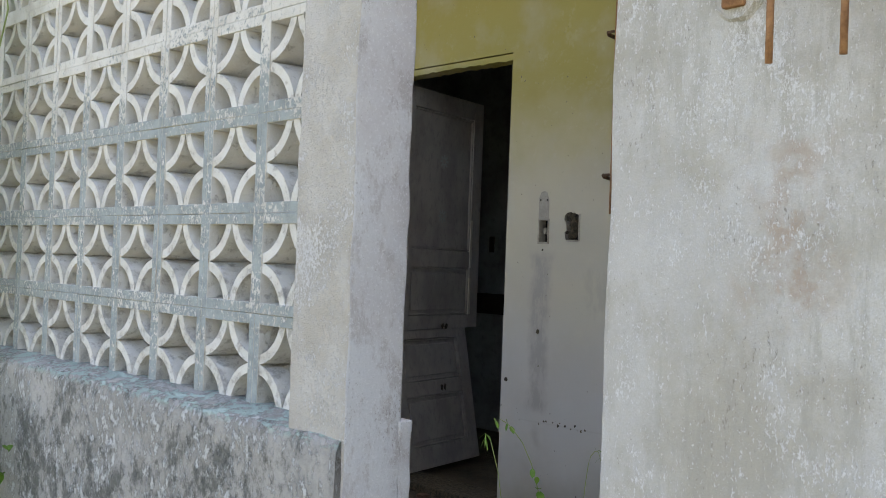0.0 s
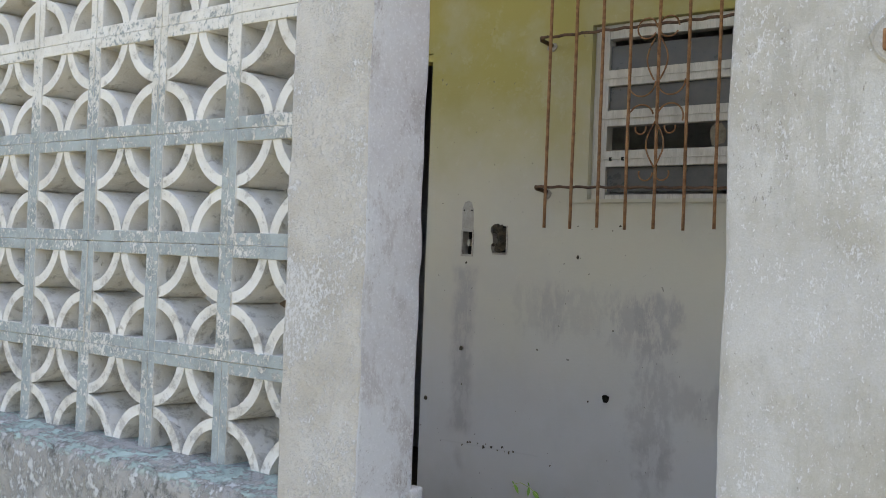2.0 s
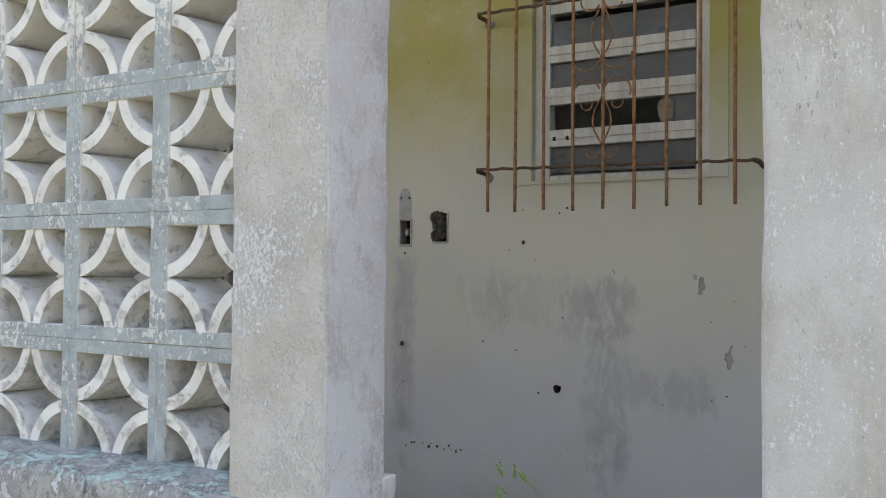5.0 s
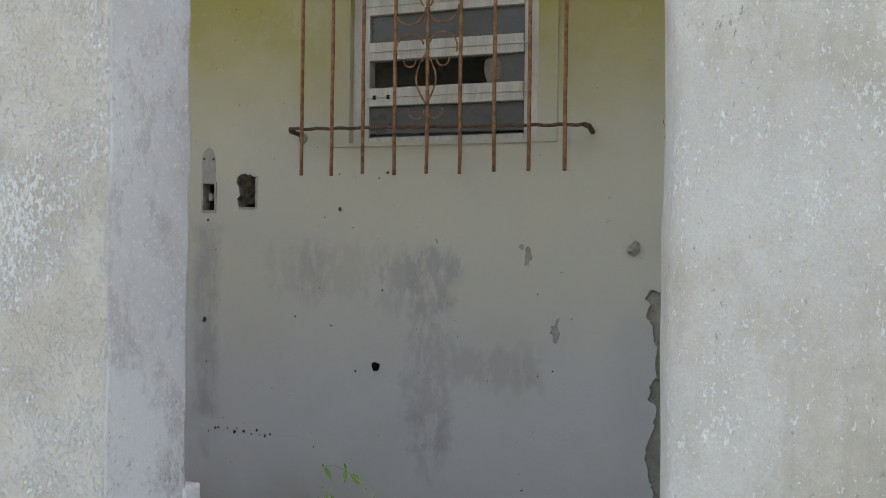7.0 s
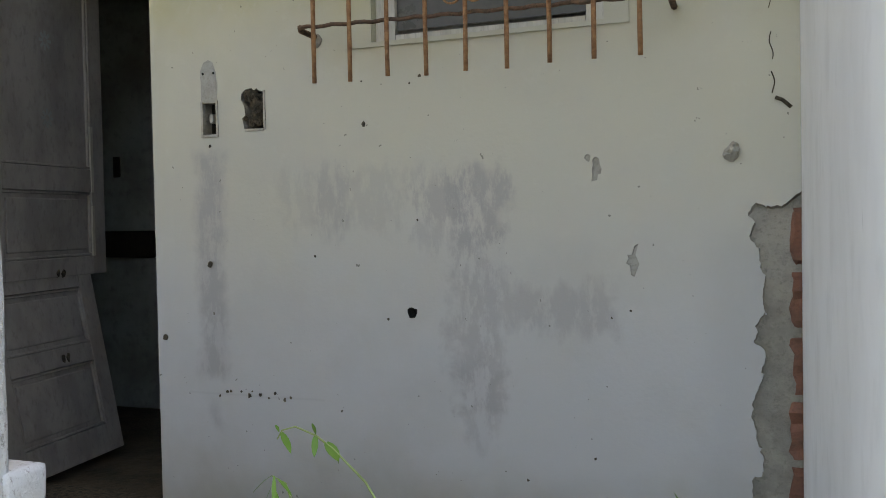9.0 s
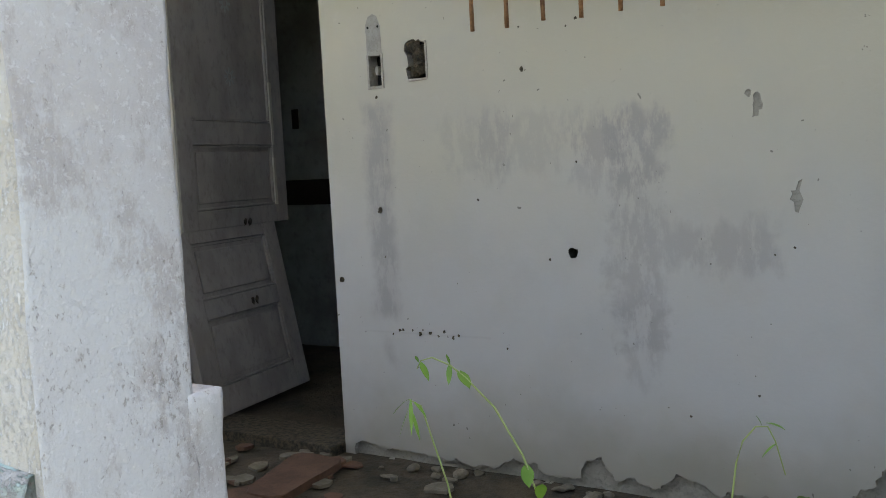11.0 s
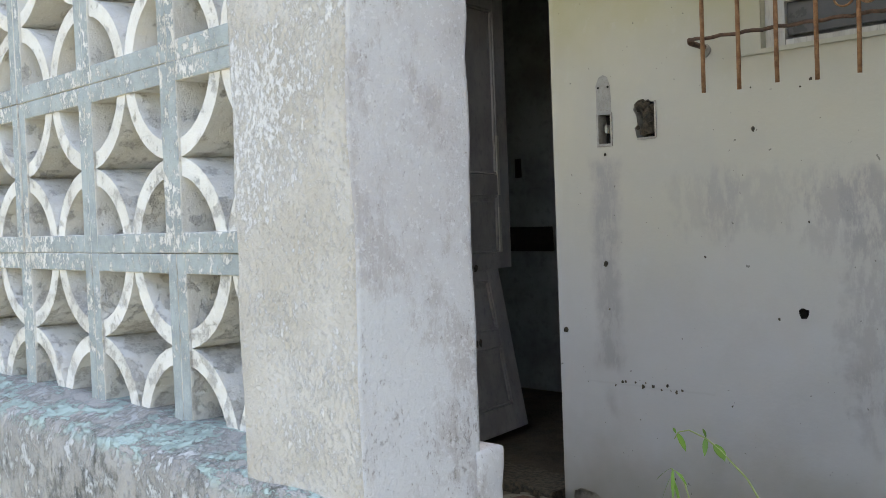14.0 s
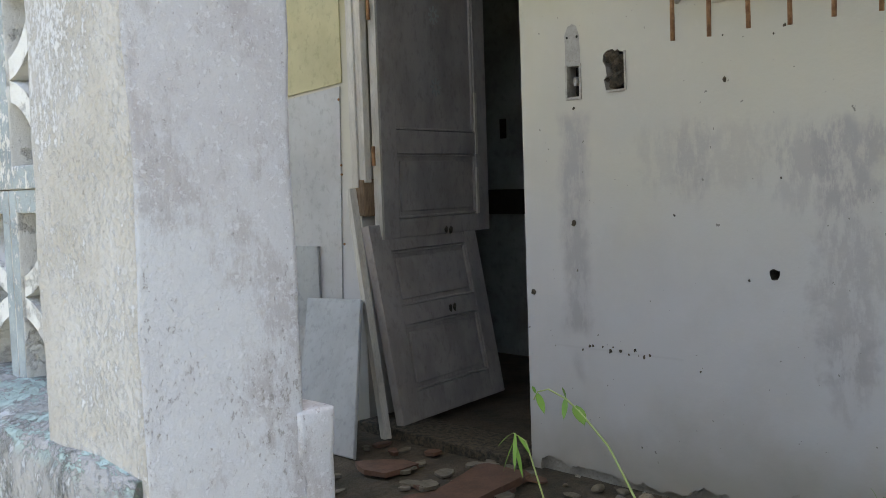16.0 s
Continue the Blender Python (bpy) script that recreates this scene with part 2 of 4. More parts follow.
def mat_simple(name, a, b, scale, rough=0.85, bump=0.4, dist=0.003, stretch=(1, 1, 1), metal=0.0, vary=0.0, detail=5):
    k = Mat(name, rough, metal)
    n = k.noise(scale, detail, 0.65, vec=k.stretch(*stretch))
    col = k.mix(k.ramp(n, 0.34, 0.68), a, b)
    n2 = k.noise(scale * 6, 4, 0.65, vec=k.stretch(*stretch))
    col = k.mix(k.calc("MULTIPLY", k.ramp(n2, 0.5, 0.7), 0.4), col, tuple(c * 0.6 for c in b))
    if vary:
        col = k.mix(k.calc("MULTIPLY", k.rand(), vary), col, tuple(c * 0.5 for c in a))
    return k.done(col, k.calc("ADD", n, n2), bump, dist)


def mat_glass():
    k = Mat("dusty_grey_glass", 0.25)
    dust = k.noise(7, 6, 0.7)
    k.b.inputs["IOR"].default_value = 1.5
    col = k.mix(k.ramp(dust, 0.35, 0.7), (0.06, 0.065, 0.065), (0.105, 0.105, 0.10))
    return k.done(col, None, rough=k.ramp(dust, 0.1, 0.95))


def mat_leaf(name, a, b):
    k = Mat(name, 0.5)
    col = k.mix(k.ramp(k.noise(30, 3), 0.35, 0.65), a, b)
    col = k.mix(k.calc("MULTIPLY", k.rand(), 0.4), col, tuple(c * 0.6 for c in a))
    k.b.inputs["Subsurface Weight"].default_value = 0.0
    tr = k.n("ShaderNodeBsdfTranslucent")
    k.put(tr.inputs["Color"], col)
    mx = k.n("ShaderNodeMixShader")
    mx.inputs[0].default_value = 0.4
    k.put(k.b.inputs["Base Color"], col)
    k.t.links.new(k.b.outputs[0], mx.inputs[1])
    k.t.links.new(tr.outputs[0], mx.inputs[2])
    k.t.links.new(mx.outputs[0], k.t.nodes["Material Output"].inputs[0])
    return k.m


FACADE, REVEAL, PILLAR, BASE, SMOOTH = mat_facade(), mat_reveal(), mat_pillar(), mat_base(), mat_smooth()
BLOCK, RIM, BACK = mat_block(False), mat_block(True), mat_backwall()
MORTAR = mat_simple("bare_mortar", (0.40, 0.38, 0.33), (0.29, 0.275, 0.24), 14, 0.95, 0.9, 0.006)
BRICK = mat_simple("red_clay_brick", (0.30, 0.135, 0.09), (0.20, 0.105, 0.075), 20, 0.93, 0.7, 0.004, vary=0.5)
RUST = mat_simple("rusted_iron", (0.40, 0.215, 0.105), (0.22, 0.105, 0.05), 38, 0.85, 0.6, 0.002, metal=0.15)
RUSTDARK = mat_simple("dark_scaled_rust", (0.17, 0.095, 0.06), (0.07, 0.045, 0.03), 60, 0.9, 0.8, 0.003)
WOODWHITE = mat_simple("old_white_paint_on_wood", (0.60, 0.585, 0.53), (0.46, 0.44, 0.39), 9, 0.7, 0.3, 0.002, (3, 3, 0.5))
WOODBARE = mat_simple("split_bare_wood", (0.27, 0.19, 0.12), (0.16, 0.105, 0.065), 22, 0.9, 0.7, 0.003, (4, 4, 0.4))
DOORPAINT = mat_simple("dirty_grey_door_paint", (0.40, 0.375, 0.36), (0.30, 0.28, 0.265), 6, 0.7, 0.3, 0.002, (1, 1, 0.6))
PANELGREY = mat_simple("blue_grey_painted_panel", (0.40, 0.43, 0.44), (0.33, 0.35, 0.36), 5, 0.65, 0.2, 0.002)
PANEL = mat_simple("white_hardboard", (0.49, 0.505, 0.51), (0.42, 0.43, 0.43), 4, 0.65, 0.15, 0.002)
PANELYELLOW = mat_simple("cream_yellow_hardboard", (0.50, 0.47, 0.28), (0.43, 0.40, 0.235), 4, 0.7, 0.15, 0.002)
INNER = mat_simple("stained_blue_grey_room_paint", (0.40, 0.43, 0.43), (0.26, 0.275, 0.265), 3, 0.85, 0.3, 0.004)
FLOOR = mat_simple("dirt_covered_cement", (0.10, 0.078, 0.052), (0.045, 0.040, 0.027), 6, 0.95, 1.0, 0.014)
TILE = mat_simple("red_clay_tile_shard", (0.19, 0.10, 0.065), (0.11, 0.062, 0.042), 16, 0.9, 0.5, 0.003, vary=0.5)
SCRAP = mat_simple("dry_paper_and_leaf_scrap", (0.25, 0.22, 0.17), (0.13, 0.11, 0.08), 18, 0.9, 0.4, 0.002, vary=0.5)
# near-black standing in for the shade inside holes; also colours the window pivots
DARK = mat_simple("black_hole_shade_and_pivot", (0.018, 0.017, 0.015), (0.03, 0.027, 0.022), 40, 0.95, 0.8, 0.004)
MUD = mat_simple("dry_mud_and_wire", (0.13, 0.105, 0.07), (0.035, 0.03, 0.022), 55, 0.95, 1.0, 0.006)
SCAR = mat_simple("grey_glue_scar", (0.40, 0.39, 0.355), (0.33, 0.32, 0.29), 30, 0.9, 0.4, 0.002)
CEIL = mat_simple("whitewashed_ceiling", (0.66, 0.63, 0.52), (0.55, 0.52, 0.42), 2, 0.9, 0.2, 0.003)
GLASS = mat_glass()
PLASTIC = mat_simple("grimy_plastic", (0.45, 0.43, 0.38), (0.3, 0.28, 0.24), 40, 0.6, 0.2, 0.001)
EARTH = mat_simple("earth_and_grass", (0.17, 0.15, 0.10), (0.085, 0.10, 0.045), 0.8, 0.95, 0.9, 0.02)
LEAF = mat_leaf("fresh_weed_leaf", (0.17, 0.32, 0.05), (0.10, 0.22, 0.03))
STEM = mat_leaf("pale_weed_stem", (0.36, 0.44, 0.17), (0.27, 0.35, 0.12))
GRASS = mat_leaf("grass_blade", (0.08, 0.15, 0.03), (0.05, 0.10, 0.02))


# ---- mesh helpers ----
def mesh(name, bm, mats, parent=None, label="", smooth=False):
    data = bpy.data.meshes.new(name)
    bm.normal_update()
    bm.to_mesh(data)
    bm.free()
    for k in mats if isinstance(mats, (list, tuple)) else [mats]:
        data.materials.append(k)
    if smooth:
        for p in data.polygons:
            p.use_smooth = True
    ob = new(name, data)
    if parent is not None:
        ob.parent = parent
        ob.matrix_parent_inverse = parent.matrix_world.inverted()
    if label:
        ob["label"] = label
    return ob


def part(name, bm, mats, parent, label="", smooth=False):
    return mesh(name, bm, mats, parent, label, smooth)


def box(bm, x0, x1, y0, y1, z0, z1, bevel=0.0, mat=0, m=None):
    vs = [bm.verts.new((x, y, z)) for x in (x0, x1) for y in (y0, y1) for z in (z0, z1)]
    fs = [bm.faces.new([vs[i] for i in q]) for q in ((0, 1, 3, 2), (4, 6, 7, 5), (0, 4, 5, 1), (2, 3, 7, 6), (0, 2, 6, 4), (1, 5, 7, 3))]
    for f in fs:
        f.material_index = mat
    if bevel:
        es = list({e for f in fs for e in f.edges})
        out = bmesh.ops.bevel(bm, geom=es, offset=bevel, segments=2, affect="EDGES", profile=0.6)
        vs = list({v for f in out["faces"] for v in f.verts} | {v for v in vs if v.is_valid})
    if m is not None:
        for v in vs:
            v.co = m @ v.co
    return vs


def boxed(*a, **k):
    bm = bmesh.new()
    box(bm, *a, **k)
    return bm


def wobble(bm, amount, scale, seed=0.0):
    for v in bm.verts:
        v.co += noise.noise_vector(v.co * scale + Vector((seed, seed, seed))) * amount


def tube(bm, pts, r, sides=8, taper=None):
    """A round rod along a line of points."""
    pts = [Vector(p) for p in pts]
    rings = []
    for i, p in enumerate(pts):
        d = (pts[min(i + 1, len(pts) - 1)] - pts[max(i - 1, 0)]).normalized()
        a = d.orthogonal().normalized() if abs(d.z) > 0.9 else d.cross(Vector((0, 0, 1))).normalized()
        b = d.cross(a)
        rr = r if taper is None else r + (taper - r) * i / (len(pts) - 1)
        rings.append([bm.verts.new(p + (a * math.cos(s) + b * math.sin(s)) * rr) for s in (2 * math.pi * q / sides for q in range(sides))])
    for u, w in zip(rings, rings[1:]):
        for q in range(sides):
            bm.faces.new((u[q], u[(q + 1) % sides], w[(q + 1) % sides], w[q]))
    bm.faces.new(rings[0][::-1])
    bm.faces.new(rings[-1])


def ragged(cx, cz, rx, rz, n=18, rough=0.25, seed=0.0):
    """An uneven closed outline round (cx, cz)."""
    out = []
    for i in range(n):
        a = 2 * math.pi * i / n
        k = 1 + rough * noise.noise(Vector((math.cos(a) * 1.7 + seed, math.sin(a) * 1.7, seed * 0.7))) * 2 + rough * 0.4 * (random.random() - 0.5)
        out.append((cx + rx * math.cos(a) * k, cz + rz * math.sin(a) * k))
    return out


def rect(x0, x1, z0, z1):
    return [(x0, z0), (x1, z0), (x1, z1), (x0, z1)]


def edge_noise(pts, step, amount, seed):
    """Walks along an open line and roughens it."""
    out = []
    for (x0, z0), (x1, z1) in zip(pts, pts[1:]):
        n = max(1, int(math.hypot(x1 - x0, z1 - z0) / step))
        for i in range(n):
            x, z = x0 + (x1 - x0) * i / n, z0 + (z1 - z0) * i / n
            v = noise.noise_vector(Vector((x * 26, z * 26, seed))) + noise.noise_vector(Vector((x * 70, z * 70, seed))) * 0.5
            out.append((x + v.x * amount, z + v.y * amount))
    out.append(pts[-1])
    return out


def plane_with_holes(outer, holes, y, facing):
    """A sheet in the plane y with openings cut through it."""
    bm = bmesh.new()
    for loop in [outer, *holes]:
        vs = [bm.verts.new((x, y, z)) for x, z in loop]
        for a, b in zip(vs, vs[1:] + vs[:1]):
            bm.edges.new((a, b))
    bmesh.ops.triangle_fill(bm, use_beauty=True, use_dissolve=False, edges=bm.edges[:], normal=(0, facing, 0))
    for f in bm.faces:
        f.normal_update()
        if f.normal.y * facing < 0:
            f.normal_flip()
    return bm


def recess(bm, loop, y, depth, side=0, back=1, inward=0.0):
    """The sides and the floor of a hollow behind an outline."""
    cx, cz = sum(p[0] for p in loop) / len(loop), sum(p[1] for p in loop) / len(loop)
    a = [bm.verts.new((x, y, z)) for x, z in loop]
    b = [bm.verts.new((x + (cx - x) * inward, y + depth, z + (cz - z) * inward)) for x, z in loop]
    n = len(loop)
    for i in range(n):
        bm.faces.new((a[i], a[(i + 1) % n], b[(i + 1) % n], b[i])).material_index = side
    out = bmesh.ops.triangle_fill(bm, use_beauty=True, edges=[bm.edges.get((b[i], b[(i + 1) % n])) for i in range(n)], normal=(0, -1, 0))
    for g in out["geom"]:
        if isinstance(g, bmesh.types.BMFace):
            g.material_index = back


def empty(name, x=0, y=0, z=0):
    ob = new(name)
    ob.location = (x, y, z)
    bpy.context.view_layer.update()
    return ob


# ---- ground, floor, ceiling ----
GROUND, PORCH = -0.28, 0.0
bm = bmesh.new()
ring = [-400, -120, -40, -16] + [-8 + i * 0.8 for i in range(21)] + [16, 40, 120, 400]
grid = [[bm.verts.new((x, y - 2, GROUND + (0.03 * noise.noise(Vector((x, y, 0))) if abs(x) < 12 and abs(y) < 12 else 0))) for y in ring] for x in ring]
for i in range(len(ring) - 1):
    for j in range(len(ring) - 1):
        bm.faces.new((grid[i][j], grid[i + 1][j], grid[i + 1][j + 1], grid[i][j + 1]))
tagged(mesh("ground", bm, EARTH, smooth=True), "uneven earth with thin green grass", "ground", kind="structure")

bm = bmesh.new()
xs = [-6.2 + i * 0.1 for i in range(95)]
ys = [2.05 + i * 0.1 for i in range(42)]
grid = [[bm.verts.new((x, y, PORCH + 0.006 * noise.noise(Vector((x * 3, y * 3, 2))) + 0.004 * noise.noise(Vector((x * 9, y * 9, 4))))) for y in ys] for x in xs]
for i in range(len(xs) - 1):
    for j in range(len(ys) - 1):
        bm.faces.new((grid[i][j], grid[i + 1][j], grid[i + 1][j + 1], grid[i][j + 1]))
box(bm, -6.2, 3.2, 2.06, 6.14, GROUND - 0.1, PORCH - 0.02)
tagged(mesh("floor", bm, FLOOR, smooth=False), "cement porch floor covered with brown dirt", "floor", kind="structure")

CEILING, WALLTOP = 3.0, 2.50
# out of view; height and front edge chosen for the light reaching the rear wall
tagged(mesh("ceiling", boxed(-6.3, 3.3, 2.80, 6.3, CEILING, CEILING + 0.12), CEIL), "unseen cream ceiling slab added to set the light in the porch", "ceiling", kind="structure")

# ---- the porch's rear wall ----
BY = 4.30
DOOR_X0, DOOR_X1, DOOR_TOP = -3.765, -2.842, 2.225
WIN_X0, WIN_X1, WIN_Z0, WIN_Z1 = -2.006, -1.301, 1.544, 2.260
switch_hole = edge_noise([(-2.637, 1.297), (-2.578, 1.297), (-2.578, 1.402), (-2.637, 1.402), (-2.637, 1.297)], 0.012, 0.0025, 1)[:-1]
socket_hole = [(-2.474, 1.31), (-2.400, 1.308), (-2.398, 1.425), (-2.418, 1.430), (-2.425, 1.437), (-2.436, 1.432), (-2.446, 1.440), (-2.468, 1.436),
               (-2.482, 1.425), (-2.486, 1.405), (-2.474, 1.385), (-2.470, 1.355), (-2.482, 1.345)]
pipe_hole = ragged(-1.894, 0.735, 0.016, 0.017, 12, 0.16, 3)
peel_a = ragged(-1.330, 1.140, 0.014, 0.030, 14, 0.3, 5)
peel_b = ragged(-1.352, 1.171, 0.009, 0.010, 10, 0.2, 8)
flake = [(-1.216, 0.935), (-1.224, 0.905), (-1.214, 0.88), (-1.228, 0.845), (-1.237, 0.85), (-1.239, 0.875), (-1.250, 0.882), (-1.243, 0.895), (-1.246, 0.905), (-1.234, 0.905), (-1.226, 0.93)]
fallen = edge_noise([(-0.74, 1.062), (-0.80, 1.050), (-0.87, 1.032), (-0.925, 1.03), (-0.93, 0.95), (-0.905, 0.90), (-0.89, 0.80), (-0.888, 0.735), (-0.918, 0.72), (-0.915, 0.68),
                     (-0.895, 0.66), (-0.900, 0.60), (-0.93, 0.50), (-0.915, 0.44), (-0.905, 0.36), (-0.935, 0.27), (-1.00, 0.205), (-1.05, 0.13), (-1.13, 0.075), (-1.2, -0.012),
                     (-0.74, -0.012), (-0.74, 1.062)], 0.009, 0.020, 6)[:-1]
toe = edge_noise([(-2.80, -0.008), (-2.78, 0.045), (-2.60, 0.035), (-2.40, 0.03), (-2.22, 0.028), (-2.12, 0.062), (-2.06, 0.06), (-2.02, 0.03), (-1.90, 0.035), (-1.87, 0.10),
                  (-1.82, 0.105), (-1.79, 0.05), (-1.64, 0.035), (-1.60, 0.075), (-1.52, 0.08), (-1.47, 0.04), (-1.36, 0.05), (-1.24, 0.03), (-1.24, -0.008), (-2.80, -0.008)], 0.009, 0.018, 9)[:-1]
holes = [rect(DOOR_X0, DOOR_X1, -0.015, DOOR_TOP), rect(WIN_X0, WIN_X1, WIN_Z0, WIN_Z1), switch_hole, socket_hole, pipe_hole, peel_a, peel_b, flake, fallen, toe]
wall_back = mesh("wall_back", plane_with_holes(rect(-6.2, 3.2, -0.02, CEILING), holes, BY, -1), [BACK])
tagged(wall_back, "cream and pale grey plastered porch wall, stained and peeling", "wall", kind="structure")
bm = plane_with_holes(rect(-6.2, 3.2, -0.02, CEILING), holes[:2], BY + 0.16, 1)
part("inner_face", bm, INNER, wall_back)
bm = bmesh.new()
for x0, x1, z0, z1 in ((DOOR_X0, DOOR_X1, -0.015, DOOR_TOP), (WIN_X0, WIN_X1, WIN_Z0, WIN_Z1)):
    lo = rect(x0, x1, z0, z1)
    a = [bm.verts.new((x, BY, z)) for x, z in lo]
    b = [bm.verts.new((x, BY + 0.16, z)) for x, z in lo]
    for i in range(1 if z0 < 0.1 else 0, 4):
        bm.faces.new((a[i], b[i], b[(i + 1) % 4], a[(i + 1) % 4]))
part("opening_reveal", bm, BACK, wall_back)
# black inside the switch, socket and pipe holes paints in their shade
for nm, loop, depth, mats, inw in (("switch_recess", switch_hole, 0.05, [MORTAR, DARK], 0.0), ("socket_recess", socket_hole, 0.05, [MORTAR, DARK], 0.05),
                                   ("pipe_hole", pipe_hole, 0.05, [DARK, DARK], 0.1), ("paint_chip", peel_a, 0.003, [SCAR, MORTAR], 0.06),
                                   ("paint_chip", peel_b, 0.003, [SCAR, MORTAR], 0.06), ("paint_chip", flake, 0.004, [SCAR, SCAR], 0.08),
                                   ("bare_mortar_patch", fallen, 0.016, [MORTAR, MORTAR], 0.01), ("bare_mortar_patch", toe, 0.018, [MORTAR, MORTAR], 0.0)):
    bm = bmesh.new()
    recess(bm, loop, BY, depth, 0, 1, inw)
    part(nm, bm, mats, wall_back, "bare patch where plaster has fallen" if nm == "bare_mortar_patch" else "")

# raised plaster band round the window
bm = bmesh.new()
BX0, BX1, BZ0, BZ1 = -2.098, -1.232, 1.529, 2.38
for b4 in ((BX0, WIN_X0 - 0.001, BZ0, BZ1), (WIN_X1 + 0.001, BX1, BZ0, BZ1), (WIN_X0 - 0.001, WIN_X1 + 0.001, WIN_Z1 + 0.001, BZ1), (WIN_X0 - 0.001, WIN_X1 + 0.001, BZ0, WIN_Z0 - 0.001)):
    box(bm, b4[0], b4[1], BY - 0.008, BY + 0.01, b4[2], b4[3])
part("window_surround", bm, BACK, wall_back)

# ---- the front: base wall, pillar, right-hand wall ----
FY = 2.045
bm = bmesh.new()
nx, prof = 60, [(FY - 0.004, GROUND - 0.1), (FY - 0.006, 0.2), (FY - 0.008, 0.45), (FY - 0.004, 0.770), (FY + 0.006, 0.794), (FY + 0.08, 0.816), (FY + 0.20, 0.816), (FY + 0.20, GROUND - 0.1)]
fine = []
for (y0, z0), (y1, z1) in zip(prof, prof[1:]):
    n = max(1, int(math.hypot(y1 - y0, z1 - z0) / 0.04))
    fine += [(y0 + (y1 - y0) * i / n, z0 + (z1 - z0) * i / n) for i in range(n)]
fine.append(prof[-1])
cols = []
for i in range(nx * 2 + 1):
    x = -6.2 + (-1.248 + 6.2) * i / (nx * 2)
    sink = 0.002 * max(0.0, 1 - (-1.248 - x) / 0.12)
    cols.append([bm.verts.new((x, y + sink + 0.006 * noise.noise(Vector((x * 8, z * 8, 1))), z + 0.006 * noise.noise(Vector((x * 11, y * 11, 5))))) for y, z in fine])
for u, w in zip(cols, cols[1:]):
    for j in range(len(fine) - 1):
        bm.faces.new((u[j], w[j], w[j + 1], u[j + 1]))
bm.faces.new(cols[-1])
base = tagged(mesh("wall_base", bm, BASE, smooth=True), "low rendered base wall with black mould and blue paint scraps", "wall", kind="structure")


def ragged_block(x0, x1, y0, y1, z0, z1, step, amount, scale, bevel=0.012):
    """A rendered block with softened, uneven faces and edges."""
    bm = bmesh.new()
    box(bm, x0, x1, y0, y1, z0, z1, bevel)
    for ax, lo, hi in ((2, z0, z1), (0, x0, x1), (1, y0, y1)):
        n = int((hi - lo) / step)
        for i in range(1, n):
            no = Vector((0, 0, 0))
            no[ax] = 1
            co = Vector((0, 0, 0))
            co[ax] = lo + (hi - lo) * i / n
            bmesh.ops.bisect_plane(bm, geom=bm.verts[:] + bm.edges[:] + bm.faces[:], plane_co=co, plane_no=no)
    for v in bm.verts:
        d = noise.noise_vector(v.co * scale) + noise.noise_vector(v.co * scale * 3.3) * 0.5
        v.co += Vector((d.x, d.y, 0)) * amount
    return bm


bm = ragged_block(-1.443, -1.221, FY + 0.012, 2.20, GROUND - 0.05, CEILING - 0.002, 0.04, 0.0035, 9, 0.006)
for v in bm.verts:                      # the side leans a little into the opening towards the rear
    v.co.x -= 0.020 * (2.20 - v.co.y) / 0.15 if v.co.x > -1.35 else 0
for f in bm.faces:
    f.normal_update()
    f.material_index = 1 if f.normal.x > 0.6 else 0
pillar = tagged(mesh("pillar", bm, [PILLAR, REVEAL], smooth=True), "square rendered pillar, pitted cream front and white side", "pillar", kind="structure")
bm = ragged_block(-1.35, -1.219, 2.19, 2.231, GROUND, 0.830, 0.022, 0.004, 19, 0.006)
part("pillar_spur", bm, REVEAL, pillar, "crumbling spur of the base wall", smooth=True)

# right-hand wall: a flat front and a rounded end towards the opening
bm = bmesh.new()
outline = [(1.4, 2.01), (-0.528, 2.01), (-0.543, 2.013), (-0.551, 2.024), (-0.559, 2.055), (-0.568, 2.10), (-0.577, 2.16), (-0.583, 2.205), (-0.802, 4.30), (-0.64, 4.30), (-0.41, 2.20), (1.4, 2.20), (1.4, 2.01)]
zs = [GROUND - 0.1 + i * 0.06 for i in range(int((WALLTOP - GROUND + 0.1) / 0.06) + 1)] + [WALLTOP]
pts = []
for i, (p, q) in enumerate(zip(outline, outline[1:])):
    n = max(1, int(math.hypot(p[0] - q[0], p[1] - q[1]) / 0.05))
    pts += [(p[0] + (q[0] - p[0]) * k / n, p[1] + (q[1] - p[1]) * k / n, 1 if i >= 7 else 0) for k in range(n)]
rows = []
for z in zs:
    row = []
    for x, y, e in pts:
        a = 0.0015 if e else 0.004
        row.append(bm.verts.new((x + a * noise.noise(Vector((z * 5, x * 5, 1))) + 0.4 * a * noise.noise(Vector((z * 23, x * 20, 1))), y + 0.003 * noise.noise(Vector((x * 4, z * 4, 9))), z)))
    rows.append(row)
for u, w in zip(rows, rows[1:]):
    for j in range(len(pts) - 1):
        bm.faces.new((u[j + 1], w[j + 1], w[j], u[j])).material_index = pts[j][2]
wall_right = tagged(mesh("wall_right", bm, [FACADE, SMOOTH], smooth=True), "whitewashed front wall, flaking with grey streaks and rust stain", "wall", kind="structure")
tagged(mesh("wall_room_rear", boxed(-6.2, 3.2, 5.95, 6.14, 0.0, CEILING - 0.003), INNER), "stained blue-grey wall of a dark room", "wall", kind="structure")

# added end walls, out of view, that stop light leaking into the room
for x0, x1 in ((-5.15, -5.05), (-0.62, -0.52)):
    tagged(mesh("room_light_block", boxed(x0, x1, BY + 0.165, 5.948, 0.0, CEILING - 0.003), INNER), "unseen side wall added to keep daylight out of the room", "wall", kind="structure")

# ---- breeze blocks ----
CW, CH = 0.256, 0.2505
DEPTH = 0.125


